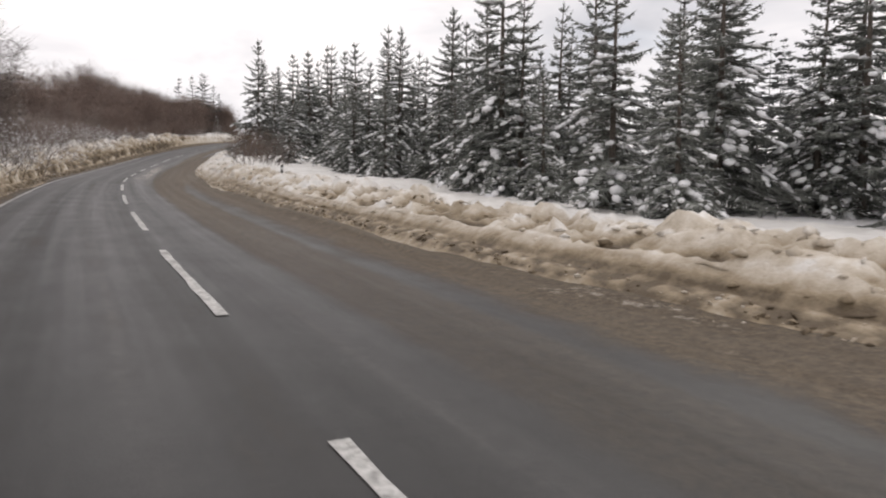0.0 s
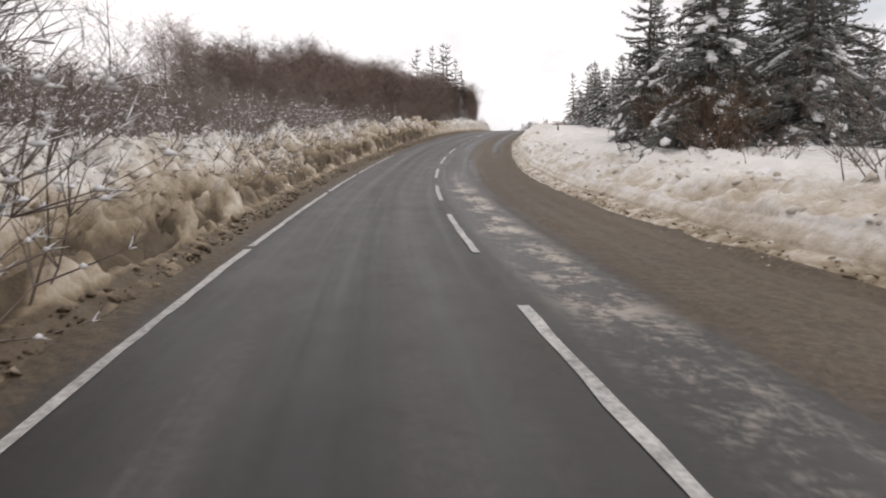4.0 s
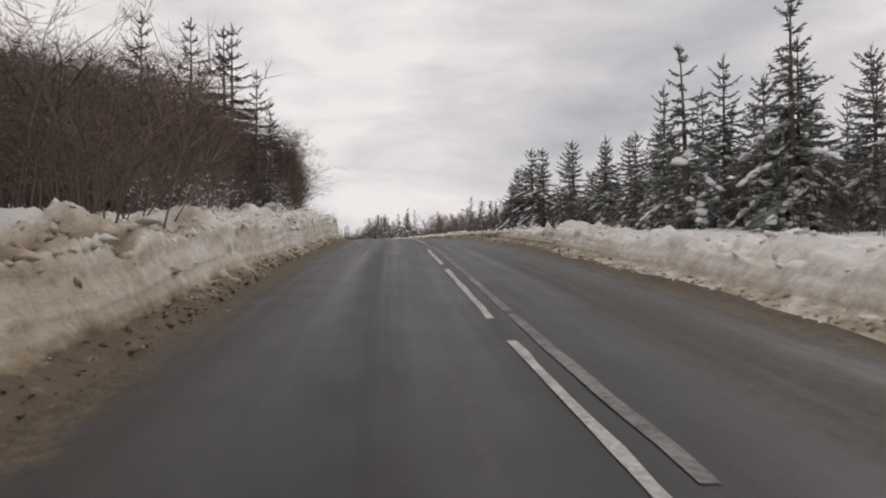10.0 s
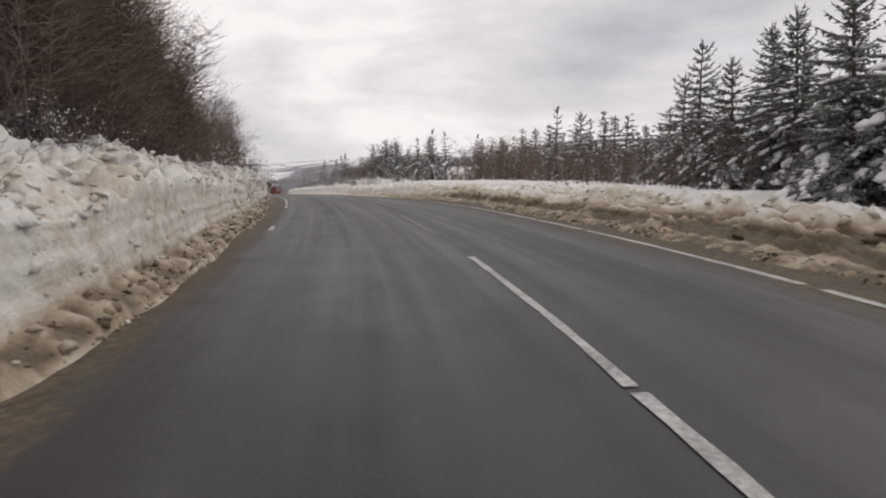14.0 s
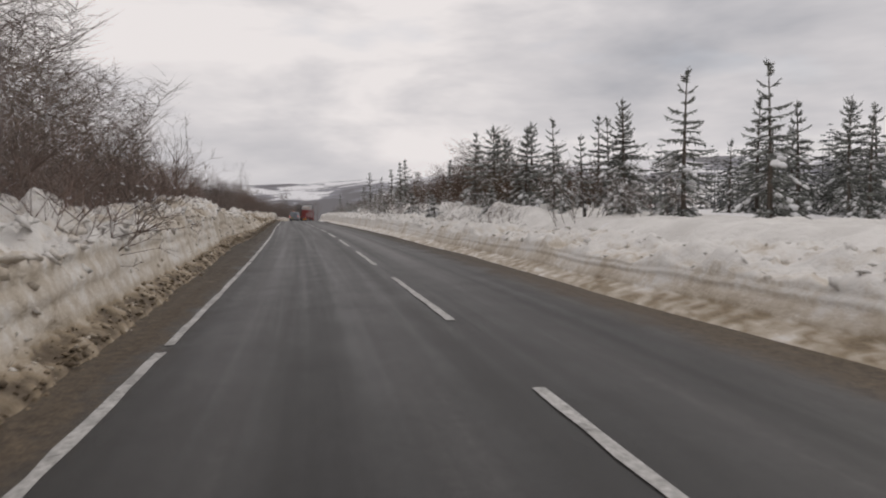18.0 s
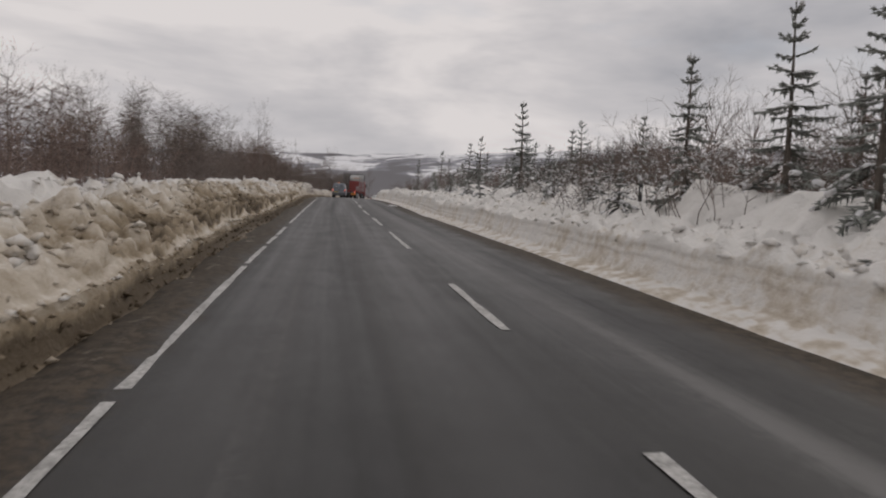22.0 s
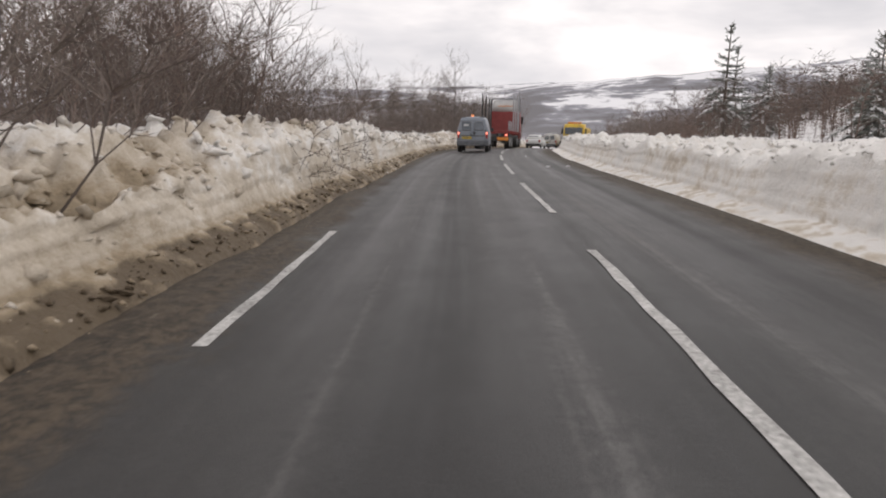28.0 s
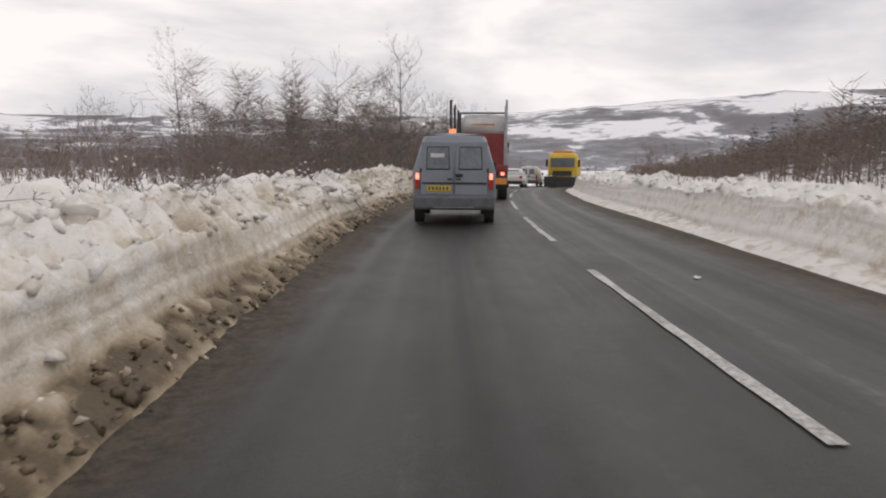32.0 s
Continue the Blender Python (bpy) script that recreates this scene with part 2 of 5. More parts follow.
RIGHT = np.stack([TAN[:, 1], -TAN[:, 0]], 1)
RIGHT /= np.linalg.norm(RIGHT, axis=1)[:, None]


def on_road(s, u, z=0.0):
    """World points from metres along the road, metres right of its centre and height over it (arrays)."""
    s, u, z = np.broadcast_arrays(np.asarray(s, float), np.asarray(u, float), np.asarray(z, float))
    p = [np.interp(s, LS, LINE[:, k]) for k in range(3)]
    r = [np.interp(s, LS, RIGHT[:, k]) for k in range(2)]
    return np.stack([p[0] + r[0] * u, p[1] + r[1] * u, p[2] + z], -1)


def heading_at(s):
    """Degrees by which something that faces along the road is turned about z (0: along +y)."""
    r = [np.interp(s, LS, RIGHT[:, k]) for k in range(2)]
    return math.degrees(math.atan2(r[1], r[0]))


def nearest(x, y):
    """s, u and road height for world points (arrays of one dimension)."""
    s, u, z = np.zeros_like(x), np.zeros_like(x), np.zeros_like(x)
    step = LINE[::4]
    for a in range(0, len(x), 4000):
        b = slice(a, a + 4000)
        d = (x[b, None] - step[None, :, 0]) ** 2 + (y[b, None] - step[None, :, 1]) ** 2
        i = d.argmin(1) * 4
        dx, dy = x[b] - LINE[i, 0], y[b] - LINE[i, 1]
        t = TAN[i, :2] / np.linalg.norm(TAN[i, :2], axis=1)[:, None]
        s[b] = LS[i] + np.clip(dx * t[:, 0] + dy * t[:, 1], -2, 2)
        side = dx * RIGHT[i, 0] + dy * RIGHT[i, 1]
        u[b] = np.sign(side) * np.maximum(np.abs(side), np.sqrt(d.min(1)) * 0.999)
        z[b] = LINE[i, 2]
    return s, u, z


# ---- noise ----
TABLE = np.random.RandomState(11).rand(256, 256)


def vnoise(x, y, seed=0):
    x, y = np.asarray(x, float) + seed * 37.13, np.asarray(y, float) + seed * 91.7
    xi, yi = np.floor(x).astype(int), np.floor(y).astype(int)
    fx, fy = x - xi, y - yi
    fx, fy = fx * fx * (3 - 2 * fx), fy * fy * (3 - 2 * fy)
    a, b = TABLE[xi % 256, yi % 256], TABLE[(xi + 1) % 256, yi % 256]
    c, d = TABLE[xi % 256, (yi + 1) % 256], TABLE[(xi + 1) % 256, (yi + 1) % 256]
    return a + (b - a) * fx + (c - a) * fy + (a - b - c + d) * fx * fy - 0.5


def fbm(x, y, octaves=4, seed=0):
    return sum(vnoise(np.asarray(x) * 2.03 ** k, np.asarray(y) * 2.03 ** k, seed + k) * 0.5 ** k for k in range(octaves))


def smooth(a, b, x):
    t = np.clip((np.asarray(x, float) - a) / (b - a), 0, 1)
    return t * t * (3 - 2 * t)


# ---- building helpers ----
def mesh_of(name, verts, faces, material, shade=True):
    me = bpy.data.meshes.new(name)
    me.from_pydata([tuple(v) for v in verts], [], faces)
    for m in (material if isinstance(material, (list, tuple)) else [material]):
        me.materials.append(m)
    if shade:
        me.shade_smooth()
    me.update()
    return me


def grid_mesh(name, p, material, attr=None, shade=True):
    """A sheet from an array of points (rows, columns, 3)."""
    r, c = p.shape[:2]
    me = bpy.data.meshes.new(name)
    idx = np.arange(r * c).reshape(r, c)
    quads = np.stack([idx[:-1, :-1], idx[:-1, 1:], idx[1:, 1:], idx[1:, :-1]], -1).reshape(-1, 4)
    me.vertices.add(r * c)
    me.vertices.foreach_set("co", p.reshape(-1).astype(np.float32))
    me.loops.add(quads.size)
    me.loops.foreach_set("vertex_index", quads.reshape(-1).astype(np.int32))
    me.polygons.add(len(quads))
    me.polygons.foreach_set("loop_start", np.arange(0, quads.size, 4).astype(np.int32))
    me.materials.append(material)
    me.update(calc_edges=True)
    me.validate()
    if shade:
        me.shade_smooth()
    for key, value in (attr or {}).items():
        a = me.attributes.new(key, "FLOAT", "POINT")
        a.data.foreach_set("value", value.reshape(-1).astype(np.float32))
    return me


def part(name, bm, material, parent, label="", smooth_faces=False):
    """One mesh object under a thing or a part."""
    if isinstance(bm, bpy.types.Mesh):
        me = bm
    else:
        me = bpy.data.meshes.new(name)
        bm.to_mesh(me)
        bm.free()
    if not me.materials:
        me.materials.append(material)
    if smooth_faces:
        me.shade_smooth()
    ob = new(name, me)
    ob.parent = parent
    return tagged(ob, label)


def box(x0, x1, y0, y1, z0, z1, bevel=0.0, taper=0.0):
    bm = bmesh.new()
    bmesh.ops.create_cube(bm, size=1.0)
    for v in bm.verts:
        v.co = Vector(((x0 + x1) / 2 + v.co.x * (x1 - x0) * (1 - taper * (v.co.z + 0.5)), (y0 + y1) / 2 + v.co.y * (y1 - y0), (z0 + z1) / 2 + v.co.z * (z1 - z0)))
    if bevel:
        bmesh.ops.bevel(bm, geom=list(bm.edges), offset=bevel, segments=2, affect="EDGES", profile=0.5)
    return bm


def rod(p, q, r, sides=8):
    p, q = Vector(p), Vector(q)
    bm = bmesh.new()
    bmesh.ops.create_cone(bm, cap_ends=True, segments=sides, radius1=r, radius2=r, depth=(q - p).length)
    m = Matrix.Translation((p + q) / 2) @ (q - p).to_track_quat("Z", "Y").to_matrix().to_4x4()
    bmesh.ops.transform(bm, matrix=m, verts=bm.verts)
    return bm


# ---- the shape of verges and snow banks along the road ----
# s, height of the cut face, of the crest, of the land beyond, base of the bank (m from the centre), run of the face, roughness
LEFT = [(-60, .45, .7, .6, 3.3, .6, .7), (0, .45, .7, .6, 3.3, .6, .7), (20, .5, .85, .7, 3.3, .5, .8), (43, .65, 1.1, .9, 3.3, .9, 1.0), (63, .8, 1.35, .95, 3.35, 1.0, 1.15),
        (78, .9, 1.42, .95, 3.3, .8, 1.1), (90, .95, 1.38, .9, 3.3, .45, 1.0), (97, .95, 1.2, .85, 3.3, .3, .85), (104, .92, 1.05, .9, 3.3, .18, .65), (118, 1.0, 1.1, 1.05, 3.35, .14, .7), (127, 1.02, 1.15, 1.25, 3.4, .14, .8), (134, 1.08, 1.3, 1.5, 3.4, .14, .85),
        (143, 1.0, 1.25, 1.3, 3.4, .14, .9), (163, 1.0, 1.25, 1.1, 3.45, .14, .85), (180, 1.05, 1.35, .9, 3.75, .14, .85), (191, 1.3, 1.6, .8, 3.95, .16, .85), (199, 1.0, 1.25, .55, 3.75, .18, .9), (211, .6, 1.0, .45, 3.65, .4, 1.0), (225, .55, 1.0, .5, 3.65, .6, 1.0),
        (234, .55, 1.0, .6, 3.7, .8, 1.0), (250, .65, 1.0, .8, 3.7, .5, .9), (264, .85, 1.1, .8, 3.6, .22, .9), (274, 1.15, 1.3, .7, 3.45, .14, .85), (280, 1.15, 1.3, .7, 3.45, .14, .85), (283.5, .78, .92, .5, 3.45, .16, .8), (298, .7, .9, .4, 3.5, .25, .9), (320, .7, 1.0, .4, 3.5, .4, 1.0)]
RIGHTS = [(-60, .4, .52, .2, 4.4, .4, .6), (0, .4, .52, .2, 4.2, .4, .6), (15, .45, .58, .3, 4.0, .35, .62), (30, .5, .7, .5, 3.9, .4, .62), (50, .5, .85, 1.0, 3.4, .35, .5), (75, .52, .7, .85, 3.3, .24, .4), (95, .52, .66, .6, 3.3, .22, .42),
          (110, .55, .66, .45, 3.2, .24, .5), (122, .45, .55, .3, 3.3, .28, .5), (130, .3, .42, .25, 3.4, .8, .62), (137, .32, .42, .3, 3.4, .9, .62), (150, .4, .5, .5, 3.3, .6, .6), (158, .5, .65, .7, 3.1, .4, .5), (170, .55, .68, .85, 2.85, .22, .5), (180, .6, .7, .9, 2.8, .22, .52), (189, .62, .72, .95, 2.8, .22, .8), (205, .72, .82, 1.05, 2.75, .22, .82),
          (234, .85, 1.0, 1.15, 2.8, .2, .75), (257, .9, 1.0, .8, 2.8, .2, .75), (276, .85, .95, .55, 2.75, .2, .7), (320, .8, .9, .4, 2.8, .2, .7)]
# s, width and height of the low ledge or apron under the face
LEDGE_L = [(-60, .3, .14), (90, .3, .15), (101, .36, .22), (180, .34, .22), (196, .34, .24), (202, .14, .38), (250, .14, .40), (262, .36, .24), (285, .32, .22), (320, .3, .2)]
LEDGE_R = [(-60, .35, .12), (150, .35, .12), (170, .5, .14), (320, .45, .16)]


def along(table, column, s):
    return np.interp(s, [row[0] for row in table], [row[column] for row in table])


def land(s, u):
    """Height of the snow field over the road's level."""
    s, u = np.asarray(s, float), np.asarray(u, float)
    left, right = along(LEFT, 3, s), along(RIGHTS, 3, s)
    a = np.abs(u)
    h = np.where(u < 0, left, right) * smooth(3.0, 6.5, a) - 0.5 * (1 - smooth(4.5, 6.5, a))
    rise = np.where(u < 0, 1.6 * smooth(8, 32, a) * np.exp(-((s - 95) / 55) ** 2), 1.3 * smooth(12, 60, a) * smooth(150, 40, s))
    far = -22 * smooth(70, 420, a) - 34 * smooth(345, 800, s) + np.where(u > 0, 7.0 * smooth(8, 42, a) * smooth(262, 312, s) * (1 - smooth(430, 700, s)), 0)
    return h + rise + far + 0.22 * fbm(s / 5.0, u / 5.0, 3, 5) * smooth(6, 9, a) + 1.0 * fbm(s / 40.0, u / 40.0, 2, 9) * smooth(15, 60, a)


# ---- ground: one sheet to the horizon ----
def spread(lo, hi, step, reach, grow=1.22):
    inner = list(np.arange(lo, hi + step / 2, step))
    d, outer = step, [hi]
    while outer[-1] < hi + reach:
        d *= grow
        outer.append(outer[-1] + d)
    return np.array([lo - (x - hi) for x in outer[:0:-1]] + inner + outer[1:])


gx, gy = spread(-50, 130, 1.6, 3600), spread(-60, 420, 1.8, 3600)
GX, GY = np.meshgrid(gx, gy)
gs, gu, gz = nearest(GX.ravel(), GY.ravel())
ground = new("ground", grid_mesh("ground", np.stack([GX.ravel(), GY.ravel(), gz + land(gs, gu)], -1).reshape(*GX.shape, 3), M_SNOW))
tagged(ground, "snow-covered open ground with soft drifts beside the road", "ground", kind="structure")

# ---- carriageway ----
rs = np.arange(-55.0, 520.0, 0.5)
ru = np.array([-4.1, -3.8, -3.6, -3.45, -3.3, -3.15, -3.0, -2.6, -2.2, -1.8, -1.4, -1.0, -0.6, -0.2, 0.2, 0.6, 1.0, 1.4, 1.8, 2.2, 2.6, 2.9, 3.05, 3.2, 3.35, 3.5, 3.65, 3.8, 3.95, 4.1, 4.3, 4.5, 4.75, 5.0])
RS, RU = np.meshgrid(rs, ru, indexing="ij")
camber = -0.018 * np.abs(RU) + 0.010 * fbm(RS / 2.2, RU / 1.1, 3, 3) + smooth(2.95, 3.4, np.abs(RU)) * ((0.12 + 0.14 * smooth(45, 25, RS)) * vnoise(RS / 9.0, RU * 3.1, 41) + 0.05 * fbm(RS / 0.9, RU * 2.0, 2, 43) + 0.02)
road_me = grid_mesh("road", on_road(RS, RU, camber), None, {"along": RS, "across": RU})


def road_mat():
    """Dark worn asphalt: polished wheel tracks, wet gloss, brown slush dirt along the edges and the far lane."""
    m = bpy.data.materials.new("worn_wet_asphalt")
    m.use_nodes = True
    nt = m.node_tree
    L = nt.links.new
    bsdf = nt.nodes["Principled BSDF"]
    a1, a2 = nt.nodes.new("ShaderNodeAttribute"), nt.nodes.new("ShaderNodeAttribute")
    a1.attribute_name, a2.attribute_name = "along", "across"
    co = nt.nodes.new("ShaderNodeTexCoord")
    xyz = nt.nodes.new("ShaderNodeCombineXYZ")
    L(a1.outputs["Fac"], xyz.inputs[0])
    L(a2.outputs["Fac"], xyz.inputs[1])

    def noise_of(vec, scale, detail=4.0, stretch=None, rough=0.6):
        n = node(nt, "ShaderNodeTexNoise", Scale=scale, Detail=detail, Roughness=rough)
        if stretch:
            mp = nt.nodes.new("ShaderNodeMapping")
            mp.inputs["Scale"].default_value = stretch
            L(vec, mp.inputs[0])
            vec = mp.outputs[0]
        L(vec, n.inputs["Vector"])
        return n.outputs[0]

    def calc(op, *v):
        n = nt.nodes.new("ShaderNodeMath")
        n.operation = op
        for k, x in enumerate(v):
            if isinstance(x, (int, float)):
                n.inputs[k].default_value = x
            else:
                L(x, n.inputs[k])
        return n.outputs[0]

    def rng(x, a, b, lo=0.0, hi=1.0):
        n = node(nt, "ShaderNodeMapRange", From_Max=b, To_Min=lo, To_Max=hi)
        n.interpolation_type = "SMOOTHSTEP"
        L(x, n.inputs[0])
        if isinstance(a, (int, float)):
            n.inputs["From Min"].default_value = a
        else:
            L(a, n.inputs["From Min"])
        return n.outputs[0]

    def mix(f, a, b):
        n = nt.nodes.new("ShaderNodeMix")
        n.data_type = "RGBA"
        L(f, n.inputs[0])
        for k, x in ((6, a), (7, b)):
            if isinstance(x, tuple):
                n.inputs[k].default_value = (*x, 1)
            else:
                L(x, n.inputs[k])
        return n.outputs[2]

    s, u = a1.outputs["Fac"], a2.outputs["Fac"]
    streak = noise_of(xyz.outputs[0], 1.0, 4.0, (0.035, 2.4, 1))
    blotch = noise_of(xyz.outputs[0], 1.0, 6.0, (0.9, 1.4, 1), 0.65)
    grain = noise_of(co.outputs["Object"], 42.0, 5.0, None, 0.8)
    speck = noise_of(co.outputs["Object"], 9.0, 6.0, None, 0.8)
    # wheel tracks lie about 0.75 m to each side of a lane's middle
    lane = calc("ABSOLUTE", calc("SUBTRACT", calc("ABSOLUTE", u), 1.5))
    track = rng(calc("ABSOLUTE", calc("SUBTRACT", lane, 0.72)), 0.5, 0.05)
    tone = calc("ADD", calc("ADD", calc("MULTIPLY", streak, 0.75), calc("MULTIPLY", speck, 0.3)), calc("MULTIPLY", grain, 0.45))
    col = mix(rng(tone, 0.45, 1.05), (0.016, 0.0155, 0.016), (0.046, 0.044, 0.043))
    col = mix(calc("MULTIPLY", track, rng(streak, 0.3, 0.7, 0.25, 0.75)), col, (0.060, 0.058, 0.058))
    # darker stripe down the middle of each lane
    col = mix(calc("MULTIPLY", rng(lane, 0.42, 0.05), 0.45), col, (0.015, 0.0145, 0.015))
    # pale worn salt streaks along the tracks
    salt = calc("MULTIPLY", rng(calc("ADD", streak, calc("MULTIPLY", speck, 0.35)), 0.70, 0.92), track)
    col = mix(calc("MULTIPLY", salt, rng(s, 245, 262, 0.4, 0.75)), col, (0.17, 0.163, 0.16))
    # pale gloss of a wet streak in the far lane along the straight, painted as colour
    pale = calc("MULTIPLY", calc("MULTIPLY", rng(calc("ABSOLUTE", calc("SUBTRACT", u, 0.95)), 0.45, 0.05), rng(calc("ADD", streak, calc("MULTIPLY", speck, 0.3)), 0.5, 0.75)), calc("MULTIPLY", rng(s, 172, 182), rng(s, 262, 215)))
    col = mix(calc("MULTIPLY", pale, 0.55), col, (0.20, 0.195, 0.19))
    # brown dirt: verges, and bands of slush in the far lane on the first bends
    ragged = calc("ADD", calc("MULTIPLY", blotch, 0.9), calc("MULTIPLY", speck, 0.35))
    edge_l = rng(calc("ADD", calc("MULTIPLY", u, -1.0), ragged), 3.42, 3.85)
    edge_r = rng(calc("ADD", calc("ADD", u, ragged), rng(s, 148, 172, 0.0, 0.5)), 2.95, 3.6)
    bend = calc("MULTIPLY", rng(s, 112, 80), rng(s, -10, 25))
    broad = calc("MULTIPLY", rng(s, 28, 42), rng(s, 78, 58))
    reach_ = rng(calc("ABSOLUTE", calc("SUBTRACT", u, calc("ADD", 1.65, calc("MULTIPLY", broad, 0.75)))), calc("ADD", 0.75, calc("MULTIPLY", broad, 0.75)), 0.15)
    band = calc("MULTIPLY", rng(calc("ADD", reach_, calc("ADD", calc("MULTIPLY", streak, 0.9), calc("MULTIPLY", blotch, 0.7))), 0.85, 1.4), bend)
    dirt = calc("MINIMUM", calc("ADD", calc("MAXIMUM", edge_l, edge_r), calc("MULTIPLY", band, 0.92)), 1.0)
    soil = mix(rng(calc("ADD", calc("MULTIPLY", grain, 0.5), calc("MULTIPLY", speck, 0.5)), 0.36, 0.64), (0.040, 0.031, 0.022), (0.170, 0.127, 0.083))
    soil = mix(calc("MULTIPLY", rng(s, 165, 188), 0.7), soil, mix(rng(speck, 0.4, 0.6), (0.018, 0.0145, 0.011), (0.075, 0.057, 0.039)))
    col = mix(calc("MULTIPLY", dirt, 0.88), col, soil)
    # torn crusts of slush between the lanes, and of ice in the ruts of the verge
    crust = calc("ADD", calc("MULTIPLY", blotch, 0.7), calc("ADD", calc("MULTIPLY", streak, 0.35), calc("MULTIPLY", speck, 0.55)))
    slush = calc("MULTIPLY", calc("MULTIPLY", rng(calc("ABSOLUTE", calc("SUBTRACT", u, 0.72)), 0.62, 0.1), rng(crust, 0.76, 0.90)), calc("MULTIPLY", rng(s, 64, 52), rng(s, 30, 44)))
    verge = calc("MULTIPLY", rng(calc("ABSOLUTE", u), 3.1, 3.6), rng(crust, 0.90, 1.0))
    slush = calc("MAXIMUM", slush, calc("MULTIPLY", verge, 0.7))
    col = mix(slush, col, (0.42, 0.38, 0.33))
    L(col, bsdf.inputs["Base Color"])
    bsdf.inputs["Specular IOR Level"].default_value = 0.38
    wet = rng(calc("ADD", calc("MULTIPLY", streak, 0.7), calc("MULTIPLY", blotch, 0.3)), 0.3, 0.7, 0.42, 0.66)
    L(calc("ADD", wet, calc("MULTIPLY", dirt, 0.25)), bsdf.inputs["Roughness"])
    bp = node(nt, "ShaderNodeBump", Strength=0.4, Distance=0.012)
    L(calc("ADD", grain, calc("ADD", calc("MULTIPLY", slush, 2.5), calc("MULTIPLY", dirt, calc("MULTIPLY", speck, 3.0)))), bp.inputs["Height"])
    L(bp.outputs[0], bsdf.inputs["Normal"])
    return m


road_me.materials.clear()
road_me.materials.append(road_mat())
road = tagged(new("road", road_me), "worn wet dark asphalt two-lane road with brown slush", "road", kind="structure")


# ---- painted lines ----
def stripe(s0, s1, u0, u1, seed, paint=None):
    """A thin worn strip of road paint with ragged ends and sides."""
    rng_ = random.Random(seed)
    n = max(3, int((s1 - s0) / 0.4))
    ss = np.linspace(s0, s1, n)
    j = np.array([rng_.uniform(-0.012, 0.012) for _ in range(2 * n)]).reshape(n, 2)
    cam_l, cam_r = -0.018 * abs(u0), -0.018 * abs(u1)
    p = np.stack([on_road(ss, u0 + j[:, 0], cam_l + 0.006), on_road(ss, u1 + j[:, 1], cam_r + 0.006)], 1)
    return grid_mesh("mark", p, paint or M_PAINT, shade=False)


marks = tagged(new("centre_line"), "worn white broken centre line on the asphalt", "road marking", kind="structure")
starts = [13.2 + 7.35 * k for k in range(-6, 11)] + [162.2 + 8.11 * k for k in range(-3, 30)]
for k, s in enumerate(starts):
    paint = M_PAINT_FAINT if 136 < s < 160 or 78 < s < 92 else M_PAINT
    part("mark", stripe(s, s + (4.5 if s < 100 else 3.0 if 208 < s < 215 else 5.1), -0.05, 0.05, k, paint), paint, marks)
for j in range(3):
    part("line_piece", stripe(92.7 + 7.1 * j, 98.6 + 7.1 * j, -0.175, -0.085, 90 + j), M_PAINT, marks)
for j in range(5):
    part("line_piece", stripe(90.5 + 4.9 * j, 95.2 + 4.9 * j, 0.08, 0.19, 100 + j, M_PAINT_FAINT), M_PAINT_FAINT, marks, "faint scrubbed line under slush")
for j in range(4):
    paint = M_PAINT if j else M_PAINT_FAINT
    part("line_piece", stripe(113.5 + 5.3 * j, 118.7 + 5.3 * j, -0.045, 0.045, 120 + j, paint), paint, marks)
edge = tagged(new("edge_line"), "worn white edge line, partly covered with brown slush", "road marking", kind="structure")
rnd = random.Random(4)
for s0, s1, gap in ((-40, 46, 0.3), (46, 71, 0.8), (140, 141.2, 6.0), (150, 172, 1.6), (172, 259, 0.35), (261.5, 266, 0.3)):
    s = s0
    while s < s1:
        n = min(rnd.uniform(2.0, 7.0), s1 - s)
        part("line_piece", stripe(s, s + n, -2.965, -2.875, int(s * 7)), M_PAINT, edge)
        s += n + rnd.uniform(0.05, gap)
right_edge = tagged(new("edge_line"), "worn white edge line along the far lane", "road marking", kind="structure")
for k in range(5):
    part("line_piece", stripe(126 + 6.3 * k, 132 + 6.3 * k, 2.89, 3.01, 700 + k), M_PAINT, right_edge)


# ---- ploughed snow banks ----
def clods(x, y, size, seed, fill=0.8):
    """Height of tumbled angular blocks with tilted tops, 0 to 1."""
    x, y = x / size, y / size
    xi, yi = np.floor(x).astype(int), np.floor(y).astype(int)
    best = np.zeros_like(x)
    for dx in (-1, 0, 1):
        for dy in (-1, 0, 1):
            a, b = (xi + dx + seed * 13) % 256, (yi + dy + seed * 29) % 256
            px, py = TABLE[a, b], TABLE[b, a]
            r, h = 0.40 + 0.42 * TABLE[(a + 91) % 256, b], 0.4 + 0.6 * TABLE[a, (b + 57) % 256]
            c, n = np.cos(TABLE[(a + 5) % 256, b] * 6.3), np.sin(TABLE[(a + 5) % 256, b] * 6.3)
            ox, oy = x - xi - dx - px, y - yi - dy - py
            p, q = (ox * c + oy * n) / r, (oy * c - ox * n) / (r * 0.8)
            m = (np.abs(p) ** 3 + np.abs(q) ** 3) ** (1 / 3)
            tilt = 0.75 + 0.45 * p * (TABLE[a, (b + 21) % 256] - 0.3) + 0.45 * q * (TABLE[b, (a + 21) % 256] - 0.5)
            best = np.maximum(best, np.where(TABLE[(a + 17) % 256, (b + 33) % 256] < fill, h * tilt * np.clip((1 - m) / 0.45, 0, 1) ** 0.7, 0))
    return best


